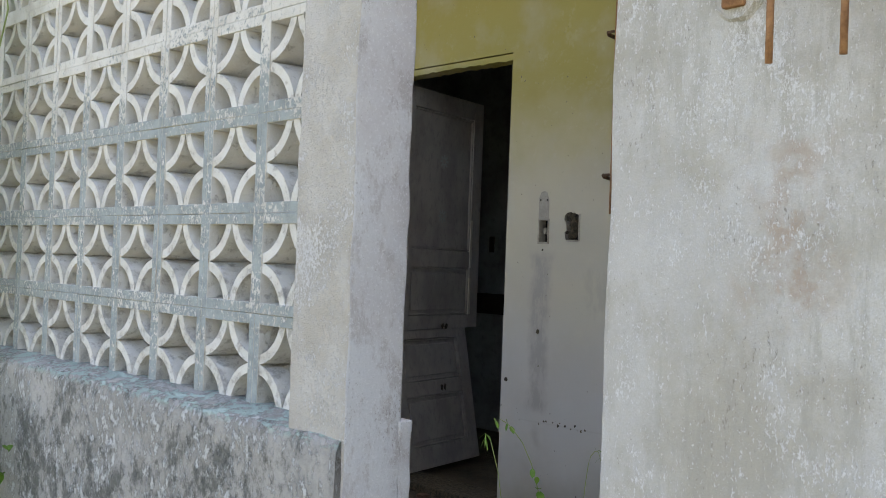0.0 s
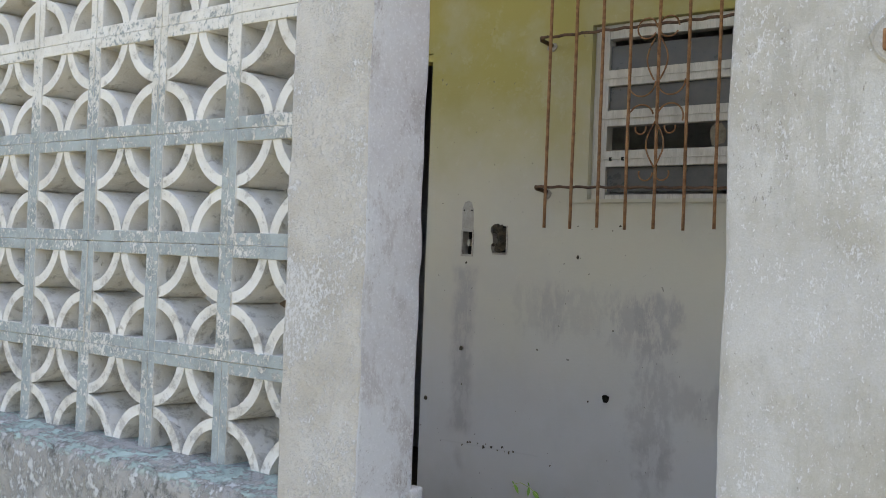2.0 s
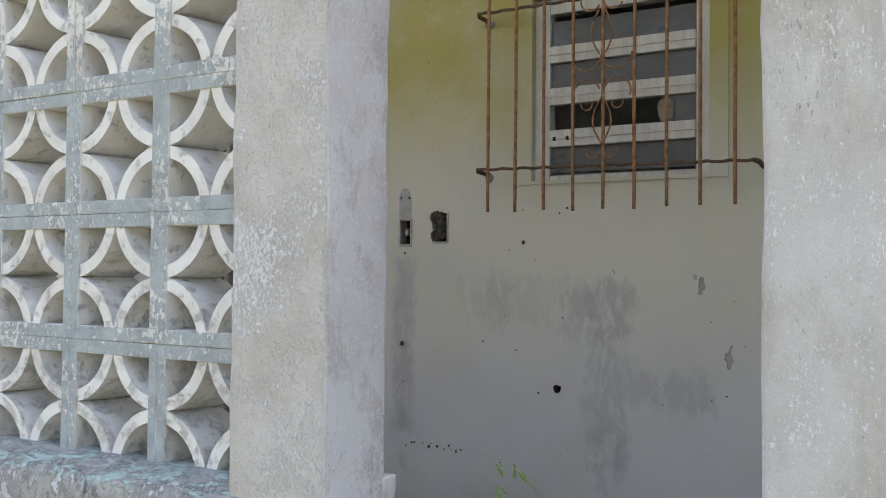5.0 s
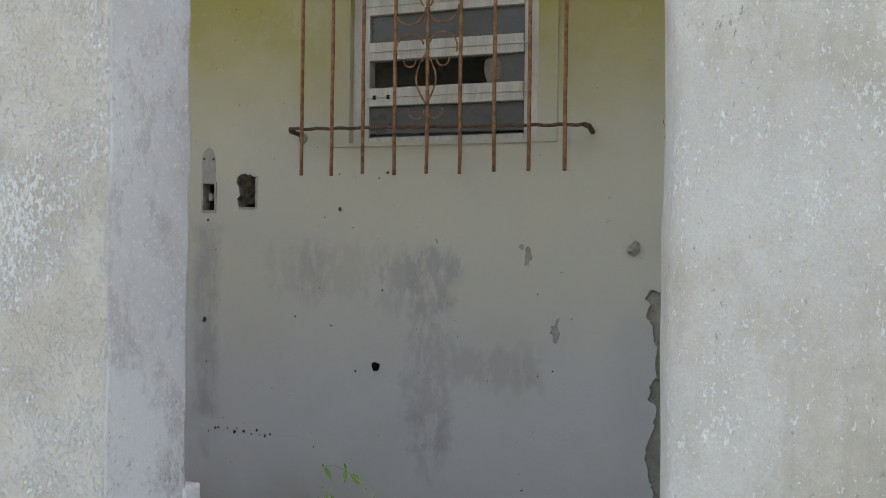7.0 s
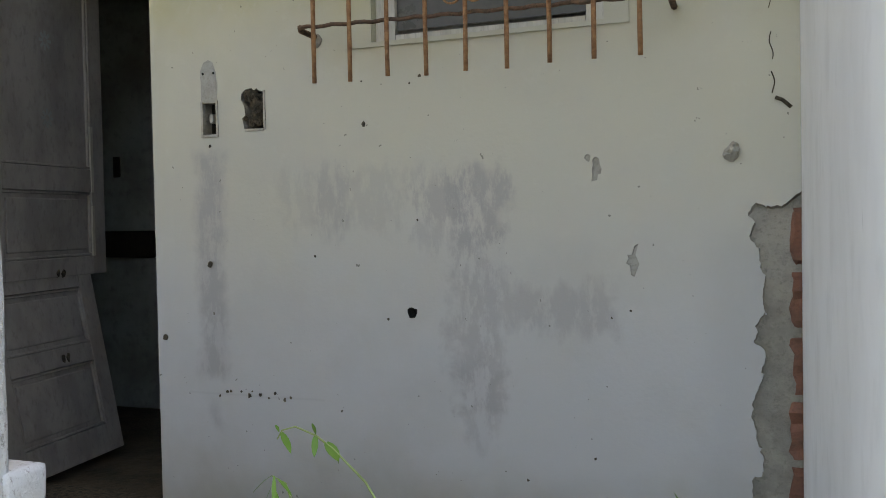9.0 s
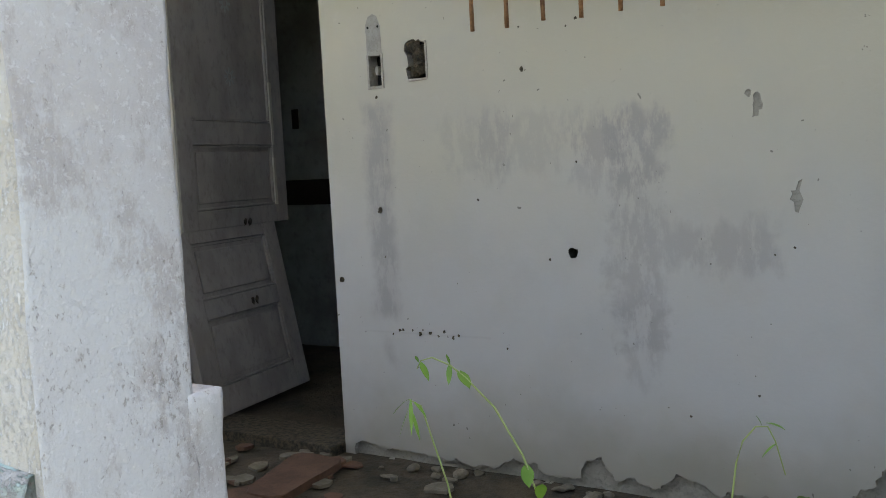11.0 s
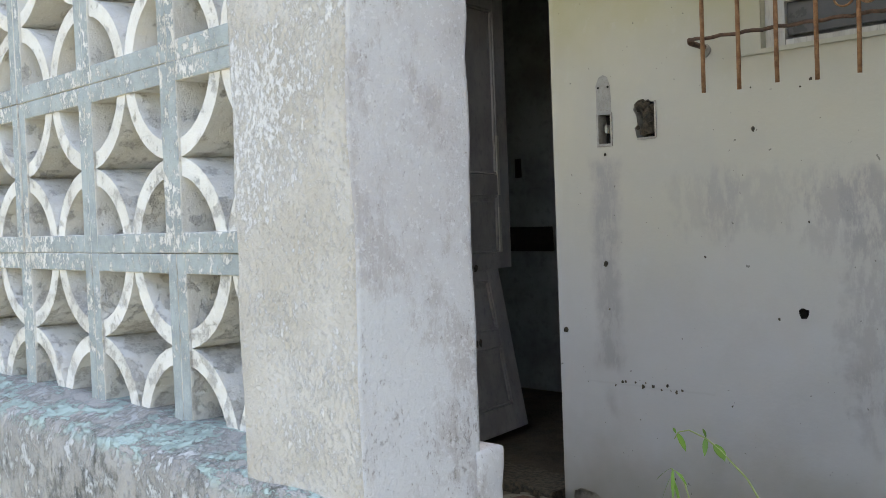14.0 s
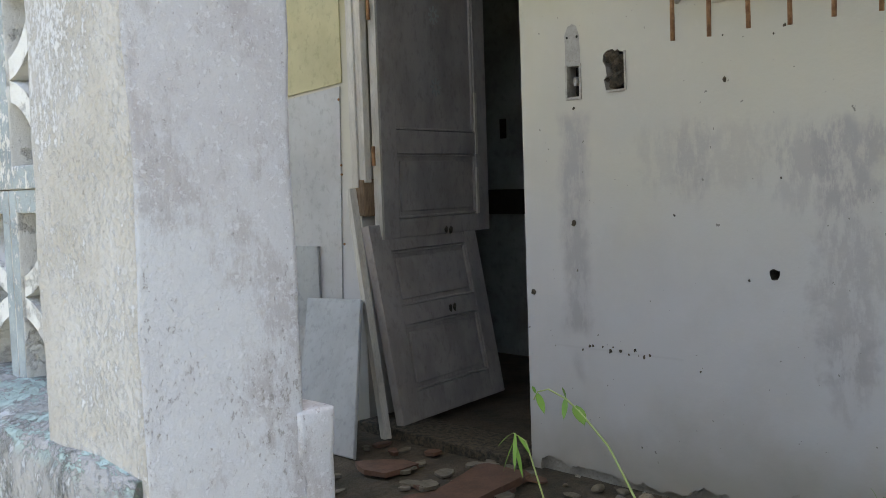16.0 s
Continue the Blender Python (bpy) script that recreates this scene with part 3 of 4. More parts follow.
def block_mesh():
    bm = bmesh.new()
    hw, hh, b, c = CW / 2 - 0.0003, CH / 2 - 0.0003, 0.0225, 0.027
    for x0, x1, z0, z1 in ((-hw, -hw + b, -hh, hh), (hw - b, hw, -hh, hh), (-hw + b, hw - b, -hh, -hh + c), (-hw + b, hw - b, hh - c, hh)):
        k = len(bm.faces)
        box(bm, x0, x1, 0, DEPTH, z0, z1, 0.0025)
        bm.faces.ensure_lookup_table()
        for f in bm.faces[k:]:
            f.normal_update()
            f.material_index = 1 if f.normal.y < -0.5 else 0
    for sx in (-1, 1):
        for sz in (-1, 1):
            n, ri, ro = 9, 0.100, 0.130
            rings = []
            for i in range(n + 1):
                a = math.pi / 2 * i / n
                c, s = math.cos(a), math.sin(a)
                ring4 = []
                for r, y in ((ri + 0.003, 0.004), (ro - 0.003, 0.004), (ro + 0.002, DEPTH - 0.004), (ri - 0.014, DEPTH - 0.004)):
                    x = sx * (hw - r * c * (CW / CH))
                    z = sz * (hh - r * s)
                    ring4.append(bm.verts.new((max(-hw + 0.002, min(hw - 0.002, x)), y, max(-hh + 0.002, min(hh - 0.002, z)))))
                rings.append(ring4)
            for u, w in zip(rings, rings[1:]):
                for q in range(4):
                    vs = (u[q], u[(q + 1) % 4], w[(q + 1) % 4], w[q])
                    bm.faces.new(vs if sx * sz < 0 else vs[::-1])
    data = bpy.data.meshes.new("breeze_block")
    bm.to_mesh(data)
    bm.free()
    data.materials.append(BLOCK)
    data.materials.append(RIM)
    return data


screen = tagged(empty("breeze_block_wall", -3.0, 2.123, 0.78), "openwork wall of whitewashed breeze blocks with blue-grey rims", "wall", kind="structure")
shape = block_mesh()
for col in range(17):
    for row in range(7):
        ob = new("breeze_block", shape)
        ob.parent = screen
        ob.matrix_parent_inverse = screen.matrix_world.inverted()
        ob.location = (-1.568 - CW * col, 2.123 + random.uniform(-0.002, 0.002), 0.911 + CH * row)
        ob.rotation_euler = (random.uniform(-0.005, 0.005), random.uniform(-0.003, 0.003), random.uniform(-0.005, 0.005))

# ---- window ----
window = tagged(empty("window_1", (WIN_X0 + WIN_X1) / 2, BY, WIN_Z0), "white louvre window with dusty grey glass, one pane missing", "window", kind="structure")
GX0, GX1 = -1.941, -1.357
bm = bmesh.new()
for a in ((WIN_X0, GX0, WIN_Z0, WIN_Z1), (GX1, WIN_X1, WIN_Z0, WIN_Z1), (GX0, GX1, WIN_Z1 - 0.06, WIN_Z1), (GX0, GX1, WIN_Z0, WIN_Z0 + 0.02)):
    box(bm, a[0] + 0.001, a[1] - 0.001, BY + 0.02, BY + 0.07, a[2] + 0.001, a[3] - 0.001)
part("window_frame", bm, WOODWHITE, window)
for i in range(4):
    zb = 1.577 + 0.165 * i
    if i < 3:
        bm = boxed(GX0, GX1, BY + 0.012, BY + 0.05, zb + 0.099, zb + 0.165, 0.003)
        box(bm, GX0 - 0.02, GX1 + 0.02, BY + 0.006, BY + 0.012, zb + 0.099 + 0.030, zb + 0.099 + 0.034)
        part("sash_rail", bm, WOODWHITE, window)
    if i != 1:
        part("pane", boxed(GX0 + 0.001, GX1 - 0.001, BY + 0.034, BY + 0.038, zb, zb + 0.100), GLASS, window)
    else:
        part("pane", boxed(GX1 - 0.125, GX1 - 0.001, BY + 0.034, BY + 0.038, zb, zb + 0.100), GLASS, window, "broken remnant of a grey pane")
        lo = ragged(GX1 - 0.115, zb + 0.05, 0.03, 0.047, 16, 0.2, 4)
        bm = plane_with_holes(lo, [], BY + 0.028, -1)
        part("cardboard_scrap", bm, SCRAP, window)
for x in (GX0 + 0.02, GX0 + 0.075):
    part("pivot", boxed(x, x + 0.01, BY + 0.004, BY + 0.02, 1.700, 1.714), DARK, window)


# ---- window grilles ----
def bar_line(x, y, z0, z1, seed):
    return [(x + 0.002 * noise.noise(Vector((z * 4, seed, 0))), y + 0.002 * noise.noise(Vector((z * 4, seed, 7))), z) for z in [z0 + (z1 - z0) * i / 14 for i in range(15)]]


def arc(cx, cz, r, a0, a1, y, n=14, sx=1.0):
    return [(cx + sx * r * math.cos(radians(a0 + (a1 - a0) * i / n)), y, cz + r * math.sin(radians(a0 + (a1 - a0) * i / n))) for i in range(n + 1)]


def grille(x0, pitch, count, zb, zt, y, wall_y, left, right, zlow, label, plugged=True, r=0.0068):
    g = tagged(empty("window_grille", x0 + pitch * (count - 1) / 2, y, zb), label, "grille")
    for i in range(count):
        bm = bmesh.new()
        tube(bm, bar_line(x0 + pitch * i, y, zb + random.uniform(-0.004, 0.004), zt, i * 3.1), r, 8)
        part("bar", bm, RUST, g, smooth=True)
    for z, over in ((zlow, 1), (zlow + 0.62, 0)):
        bm = bmesh.new()
        n = 40
        tube(bm, [(left + (right - left) * i / n, y + 0.009, z - 0.018 * i / n * over + 0.0025 * math.sin(i * 1.9)) for i in range(n + 1)], r * 0.9, 6)
        part("cross_bar", bm, RUSTDARK if plugged else RUST, g, smooth=True)
        for x, s in ((left, 1), (right, -1)):
            bm = bmesh.new()
            zz = z - (0.018 if s < 0 else 0) * over
            if not plugged:
                tube(bm, [(x, y + 0.009, zz), (x, wall_y + 0.03, zz - 0.002)], r, 7)
                box(bm, x - 0.020, x + 0.016, wall_y - 0.014, wall_y + 0.006, zz - 0.020, zz + 0.008, 0.004)
                part("wall_anchor", bm, RUST, g)
                pad = bmesh.new()
                bmesh.ops.create_cone(pad, cap_ends=True, segments=22, radius1=0.040, radius2=0.033, depth=0.010, matrix=Matrix.Translation((x, wall_y - 0.001, zz - 0.002)) @ Matrix.Rotation(radians(90), 4, "X"))
                wobble(pad, 0.006, 40, x)
                part("mortar_plug", pad, FACADE, g)
                continue
            tube(bm, [(x, y + 0.009, zz), (x - s * 0.012, y + 0.03, zz - 0.004), (x - s * 0.006, wall_y - 0.01, zz - 0.012), (x - s * 0.004, wall_y + 0.02, zz - 0.014)], 0.009, 7)
            part("wall_anchor", bm, RUSTDARK, g, smooth=True)
            if s < 0:
                continue
            bm = bmesh.new()
            bmesh.ops.create_icosphere(bm, subdivisions=2, radius=0.022, matrix=Matrix.Translation((x - s * 0.006, wall_y - 0.002, zz - 0.022)) @ Matrix.Diagonal((1, 0.45, 1, 1)))
            wobble(bm, 0.010, 40, x)
            part("mortar_plug", bm, MORTAR, g)
    return g


g1 = grille(-2.145, 0.1206, 9, 1.418, 2.62, 4.188, BY, -2.195, -1.118, 1.588, "rusty iron window grille of nine vertical bars with scrolls")
cx, gy = -2.145 + 0.1206 * 4, 4.176
for s in (-1, 1):
    for pts in (
        [(cx + s * 0.036 * math.sin(math.pi * k / 12), gy, 1.655 + 0.175 * k / 12) for k in range(13)],
        arc(cx + s * 0.060, 1.845, 0.052, 165 if s > 0 else 15, -20 if s > 0 else 200, gy),
        arc(cx + s * 0.060, 1.805, 0.022, 160, 380, gy, 12),
        arc(cx + s * 0.060, 1.985, 0.056, 180, 360, gy, 14),
        [(cx + s * (0.012 + 0.03 * math.sin(math.pi * k / 12)), gy, 1.99 + 0.16 * k / 12) for k in range(13)],
        arc(cx + s * 0.034, 1.632, 0.028, 175 if s > 0 else 5, 380 if s > 0 else -200, gy, 14),
        arc(cx + s * 0.045, 2.19, 0.04, 0, 330, gy, 16),
    ):
        bm = bmesh.new()
        tube(bm, pts, 0.0034, 6)
        part("scroll", bm, RUST, g1, smooth=True)
g2 = grille(-0.250, 0.100, 9, 1.458, 2.5, 1.952, 2.01, -0.330, 0.62, 1.574, "rusty iron window grille fixed on the whitewashed front wall", False, 0.0052)

# ---- door ----
door = tagged(empty("door_1", -3.69, 4.40, 0), "grey panelled wooden door standing open, its lower half broken loose", "door", kind="structure")
bm = bmesh.new()
box(bm, -3.763, -3.716, BY - 0.012, BY + 0.022, 1.04, DOOR_TOP - 0.002, 0.004)
box(bm, -3.800, -3.757, BY - 0.022, BY - 0.002, 1.02, DOOR_TOP + 0.03, 0.004)
part("door_jamb", bm, WOODWHITE, door, "cream painted jamb, rotten at the foot")
bm = boxed(-3.795, -3.725, BY - 0.014, BY + 0.06, 0.90, 1.055, 0.006)
wobble(bm, 0.012, 30, 2)
part("jamb_stub", bm, WOODBARE, door, "splintered bare wood")

head = [(-3.70, DOOR_TOP - 0.003), (DOOR_X1 - 0.003, DOOR_TOP - 0.003)] + edge_noise([(DOOR_X1 - 0.003, DOOR_TOP - 0.036), (-3.30, DOOR_TOP - 0.030), (-3.70, DOOR_TOP - 0.034)], 0.016, 0.008, 12)
bm = bmesh.new()
fr, bk = [bm.verts.new((x, BY + 0.012, z)) for x, z in head], [bm.verts.new((x, BY + 0.10, z)) for x, z in head]
bm.faces.new(fr)
bm.faces.new(bk[::-1])
for q in range(len(head)):
    bm.faces.new((fr[q - 1], fr[q], bk[q], bk[q - 1]))
part("door_head", bm, BACK, door, "pale ragged plaster edge under the lintel")

HX, HY = -3.690, 4.340           # hinge side of the leaf
TX, TY = -3.845, 5.130           # free side of the leaf
LW = math.hypot(TX - HX, TY - HY)
along = Vector((TX - HX, TY - HY, 0)) / LW
out = Vector((along.y, -along.x, 0))          # towards the porch


def leaf_m(tilt=0.0, drop=(0, 0, 0), pivot=0.0):
    """Local: x along the leaf from the hinge, y out of its face, z up."""
    m = Matrix((( along.x, out.x, 0, HX), (along.y, out.y, 0, HY), (0, 0, 1, 0), (0, 0, 0, 1)))
    return Matrix.Translation(drop) @ m @ Matrix.Translation((0, 0, pivot)) @ Matrix.Rotation(tilt, 4, "X") @ Matrix.Translation((0, 0, -pivot))


def leaf_board(name, x0, x1, z0, z1, t, m, mats, bevel=0.004, label=""):
    bm = bmesh.new()
    box(bm, x0, x1, -t, t, z0, z1, bevel)
    for v in bm.verts:
        v.co = m @ v.co
    return part(name, bm, mats, door, label)


LL = LW - 0.05
UP, LOW = leaf_m(), leaf_m(radians(10.5), (-0.005, -0.07, 0.004), 0.86)
for x0, x1, z0, z1 in ((0, 0.10, 0.80, 2.17), (LW - 0.10, LW, 0.80, 2.17)):
    leaf_board("stile", x0, x1, z0, z1, 0.021, UP, DOORPAINT)
for z0, z1 in ((2.06, 2.17), (1.16, 1.26), (0.80, 0.88)):
    leaf_board("rail", 0.10, LW - 0.10, z0, z1, 0.0205, UP, DOORPAINT)
leaf_board("door_panel", 0.10, LW - 0.10, 1.26, 2.06, 0.005, UP, DOORPAINT, 0.002)
leaf_board("door_panel", 0.10, LW - 0.10, 0.88, 1.16, 0.005, UP, DOORPAINT, 0.002)
leaf_board("door_panel", 0.13, LW - 0.13, 0.91, 1.13, 0.013, UP, DOORPAINT, 0.006)
for x0, x1 in ((-0.02, 0.10), (LL - 0.10, LL)):
    leaf_board("stile", x0, x1, 0.02, 0.855, 0.021, LOW, DOORPAINT)
for z0, z1 in ((0.02, 0.14), (0.42, 0.50), (0.74, 0.852)):
    leaf_board("rail", 0.10, LL - 0.10, z0, z1, 0.0205, LOW, DOORPAINT)
for z0, z1 in ((0.14, 0.42), (0.50, 0.74)):
    leaf_board("door_panel", 0.10, LL - 0.10, z0, z1, 0.005, LOW, DOORPAINT, 0.002)
    leaf_board("door_panel", 0.13, LL - 0.13, z0 + 0.03, z1 - 0.03, 0.013, LOW, DOORPAINT, 0.006)
for x0, x1, z0, z1, m in ((0.10, LW - 0.10, 1.26, 2.06, UP), (0.10, LW - 0.10, 0.88, 1.16, UP), (0.10, LL - 0.10, 0.14, 0.42, LOW), (0.10, LL - 0.10, 0.50, 0.74, LOW)):
    for a0, a1, c0, c1 in ((x0 + 0.003, x1 - 0.003, z0 + 0.003, z0 + 0.013), (x0 + 0.003, x1 - 0.003, z1 - 0.013, z1 - 0.003)):
        leaf_board("moulding", a0, a1, c0, c1, 0.0165, m, DOORPAINT, 0.003)
    for a0, a1 in ((x0 + 0.003, x0 + 0.013), (x1 - 0.013, x1 - 0.003)):
        leaf_board("moulding", a0, a1, z0 + 0.014, z1 - 0.014, 0.0165, m, DOORPAINT, 0.003)
leaf_board("split_strip", -0.014, 0.0, 0.80, 2.17, 0.02, UP, WOODWHITE, 0.002, "pale hinge edge")
leaf_board("split_strip", LW - 0.105, LW - 0.085, 1.16, 1.45, 0.024, UP, WOODWHITE, 0.002, "pale loosened bead")
leaf_board("split_strip", LW - 0.105, LW - 0.085, 0.88, 1.10, 0.024, UP, WOODWHITE, 0.002, "pale loosened bead")
bm = bmesh.new()
foot, tip = Vector((-3.545, 4.205, 0.0)), Vector((-3.772, 4.25, 1.015))
box(bm, -0.016, 0.016, -0.02, 0.02, 0.0, (tip - foot).length, 0.003, m=Matrix.Translation(foot) @ (tip - foot).to_track_quat("Z", "Y").to_matrix().to_4x4())
part("split_strip", bm, WOODWHITE, door, "pale split edge torn off the lower half")
for zc in (1.46, 1.78):
    bm = bmesh.new()
    for q in range(8):
        turn = Matrix.Rotation(q * math.pi / 4, 4, "Y")
        box(bm, -0.006, 0.006, 0.0052, 0.0066, 0.014, 0.040, m=UP @ Matrix.Translation((LW * 0.52, 0, zc)) @ turn)
    part("flower_sticker", bm, PANELGREY, door, "faded flower sticker")
for zc, m in ((0.815, UP), (0.455, LOW)):
    for dx in (0.0, 0.035):
        bm = bmesh.new()
        bmesh.ops.create_icosphere(bm, subdivisions=2, radius=0.014, matrix=m @ Matrix.Translation((LW * 0.55 + dx, 0.018, zc)) @ Matrix.Diagonal((1, 0.4, 1.3, 1)))
        wobble(bm, 0.007, 60, dx + zc)
        part("latch_remnant", bm, MUD, door)
for z in (1.15, 1.75):
    bm = bmesh.new()
    tube(bm, [(HX + 0.004, HY - 0.03, z - 0.04), (HX + 0.004, HY - 0.03, z + 0.04)], 0.008, 8)
    part("hinge", bm, RUST, door)

# sheets fixed to the wall beside the door
s1 = tagged(mesh("wall_sheet", boxed(-4.60, -3.862, BY - 0.007, BY - 0.001, 1.47, 2.6, 0.001), PANELYELLOW), "cream yellow hardboard sheet nailed to the wall", "wall panel")
for v in s1.data.vertices:
    if v.co.z < 1.5:
        v.co.z -= (-3.862 - v.co.x) * 0.06
s2 = tagged(mesh("wall_sheet", boxed(-4.60, -3.878, BY - 0.006, BY - 0.001, 0.02, 1.455, 0.001), PANEL), "white hardboard sheet nailed to the wall", "wall panel")
for v in s2.data.vertices:
    if v.co.z > 1.4:
        v.co.z -= (-3.878 - v.co.x) * 0.06
    elif v.co.x > -4.0:
        v.co.x -= 0.06
for z in (1.40, 1.12, 1.08, 0.78, 0.5):
    bm = bmesh.new()
    bmesh.ops.create_icosphere(bm, subdivisions=1, radius=0.006, matrix=Matrix.Translation((-3.885, BY - 0.007, z)))
    part("nail", bm, RUST, s2)
bm = boxed(-4.33, -4.066, BY - 0.02, BY - 0.0065, 0.40, 0.766, 0.002)
tagged(mesh("cover_plate", bm, PANELGREY), "small off-white plate on the white sheet", "wall panel")
# a loose panel leaning beside the door
bm = bmesh.new()
foot, top, wide = Vector((-3.385, 3.925, 0.004)), Vector((-3.652, 4.20, 0.560)), Vector((-0.415, 0.03, -0.022))
thick = (top - foot).cross(wide).normalized() * 0.016
q = [bm.verts.new(p + o) for o in (Vector(), thick) for p in (foot, foot + wide, top + wide, top)]
for f in ((0, 1, 2, 3), (7, 6, 5, 4), (0, 4, 5, 1), (1, 5, 6, 2), (2, 6, 7, 3), (3, 7, 4, 0)):
    bm.faces.new([q[n] for n in f])
bmesh.ops.bevel(bm, geom=bm.edges[:], offset=0.003, segments=1, affect="EDGES")
loose = tagged(mesh("loose_panel", bm, PANELGREY), "grey-white painted cabinet panel leaning on the wall", "panel")
proud = -thick.normalized() if thick.y > 0 else thick.normalized()
for nm, a, b in (("edge_strip", top - (top - foot) * 0.015, top + wide - (top - foot) * 0.015), ("edge_strip", foot + wide * 0.03, top + wide * 0.03)):
    bm = bmesh.new()
    tube(bm, [a + proud * 0.001, b + proud * 0.001], 0.004, 6)
    part(nm, bm, PANEL, loose, "chipped pale edge")
for k in (0.12, 0.88):
    bm = bmesh.new()
    bmesh.ops.create_icosphere(bm, subdivisions=1, radius=0.006, matrix=Matrix.Translation(top + wide * k - (top - foot) * 0.06 + proud * 0.002))
    part("nail", bm, RUSTDARK, loose)

# ---- fittings on the wall ----
sw = tagged(empty("light_switch", -2.608, BY, 1.35), "broken light switch in an open wall box with grey plate scar", "switch")
bm = plane_with_holes(edge_noise([(-2.640, 1.402), (-2.576, 1.402), (-2.578, 1.50), (-2.590, 1.532), (-2.608, 1.540), (-2.628, 1.532), (-2.640, 1.505), (-2.640, 1.402)], 0.02, 0.002, 3)[:-1], [], BY - 0.0015, -1)
part("plate_scar", bm, SCAR, sw)
bm = bmesh.new()
for x0, x1, z0, z1 in ((-2.641, -2.633, 1.29, 1.408), (-2.582, -2.574, 1.29, 1.408), (-2.633, -2.582, 1.29, 1.300)):
    box(bm, x0, x1, BY - 0.004, BY + 0.01, z0, z1, 0.001)
part("box_rim", bm, PLASTIC, sw)
bm = bmesh.new()
bmesh.ops.create_cone(bm, cap_ends=True, segments=14, radius1=0.008, radius2=0.008, depth=0.03, matrix=Matrix.Translation((-2.606, BY + 0.02, 1.352)) @ Matrix.Diagonal((0.8, 1, 1.9, 1)) @ Matrix.Rotation(radians(90), 4, "X"))
part("mechanism", bm, PLASTIC, sw)
# black beads stand for the dark of two screw holes
for x in (-2.630, -2.588):
    bm = bmesh.new()
    bmesh.ops.create_icosphere(bm, subdivisions=1, radius=0.0045, matrix=Matrix.Translation((x, BY - 0.002, 1.497)))
    part("screw_hole", bm, DARK, sw)
so = tagged(empty("wall_socket", -2.44, BY, 1.365), "torn-out wall socket, its box stuffed with dried mud", "socket")
for i, (x, z, r) in enumerate(((-2.452, 1.415, 0.026), (-2.435, 1.385, 0.026), (-2.425, 1.345, 0.028), (-2.450, 1.335, 0.02), (-2.412, 1.41, 0.012), (-2.395, 1.33, 0.010), (-2.478, 1.345, 0.008))):
    bm = bmesh.new()
    bmesh.ops.create_icosphere(bm, subdivisions=3, radius=r, matrix=Matrix.Translation((x, BY + 0.012, z)) @ Matrix.Diagonal((1, 0.7, 1, 1)))
    wobble(bm, r * 0.5, 55, i)
    part("mud_lump", bm, MUD, so)
bm = bmesh.new()
box(bm, -2.400, -2.393, BY - 0.004, BY + 0.006, 1.305, 1.43, 0.001)
box(bm, -2.470, -2.400, BY - 0.004, BY + 0.006, 1.302, 1.310, 0.001)
part("box_rim", bm, PLASTIC, so)


def lump(name, x, z, r, mat, label, cat, flat=0.4, y=BY):
    bm = bmesh.new()
    bmesh.ops.create_icosphere(bm, subdivisions=3, radius=r, matrix=Matrix.Translation((x, y, z)) @ Matrix.Diagonal((1, flat, 1.1, 1)))
    wobble(bm, r * 0.55, 0.8 / r, x * 7)
    wobble(bm, r * 0.3, 2.6 / r, x * 3)
    return tagged(mesh(name, bm, mat), label, cat)


lump("wasp_nest", -0.970, 1.172, 0.022, MORTAR, "dried mud nest stuck on the cream wall", "nest", 0.6)
for x, z, r in ((-2.045, 1.303, 0.007), (-2.622, 0.879, 0.010), (-2.812, 0.634, 0.009), (-2.61, 1.262, 0.005)):
    lump("wall_plug", x, z, r, MUD, "old plug in a drilled hole of the wall", "wall plug", 0.5)
for i in range(13):
    x, z = random.uniform(-2.75, -0.85), random.uniform(0.15, 1.5)
    lump("dirt_speck", x, z, random.uniform(0.0025, 0.005), MUD, "small dark speck on the wall", "speck", 0.3)
for i in range(11):
    lump("dirt_speck", -2.60 + 0.028 * i + random.uniform(-0.012, 0.012), 0.46 + random.uniform(-0.012, 0.012), random.uniform(0.003, 0.007), MUD, "small dark speck on the wall", "speck", 0.3)
for z0, z1, rr in ((1.59, 1.53, 0.0012), (1.47, 1.40, 0.0015), (1.37, 1.315, 0.0018)):
    bm = bmesh.new()
    tube(bm, [(-0.878 + 0.012 * (1.6 - z) / 0.3 + 0.004 * math.sin(z * 90), BY - 0.0006, z) for z in [z0 + (z1 - z0) * q / 8 for q in range(9)]], rr, 5)
    part("crack", bm, MUD, wall_back)
bm = bmesh.new()
tube(bm, [(-0.862, BY - 0.001, 1.303), (-0.845, BY - 0.002, 1.296), (-0.824, BY - 0.001, 1.276)], 0.0055, 6)
part("crack", bm, MUD, wall_back)

# bricks laid bare
for i in range(6):
    z0 = 0.045 + 0.168 * i
    bm = boxed(-0.832 + random.uniform(-0.012, 0.02), -0.70, BY + 0.004, BY + 0.03, z0, z0 + 0.145 + random.uniform(-0.01, 0.006), 0.006)
    for e in range(5):
        bmesh.ops.bisect_plane(bm, geom=bm.verts[:] + bm.edges[:] + bm.faces[:], plane_co=(0, 0, z0 + 0.025 * (e + 1)), plane_no=(0, 0, 1))
    wobble(bm, 0.016, 26, i)
    wobble(bm, 0.006, 80, i)
    part("brick", bm, BRICK, wall_back)

# ---- the dark room ----
# no hollow here: a black slab on the wall paints the niche's darkness
bm = boxed(-4.60, -4.22, 5.93, 5.951, 0.835, 0.980, 0.004)
wobble(bm, 0.01, 14, 1)
tagged(mesh("wall_niche_shade", bm, DARK), "black slab standing for the shade of a broken niche in the room wall", "niche")
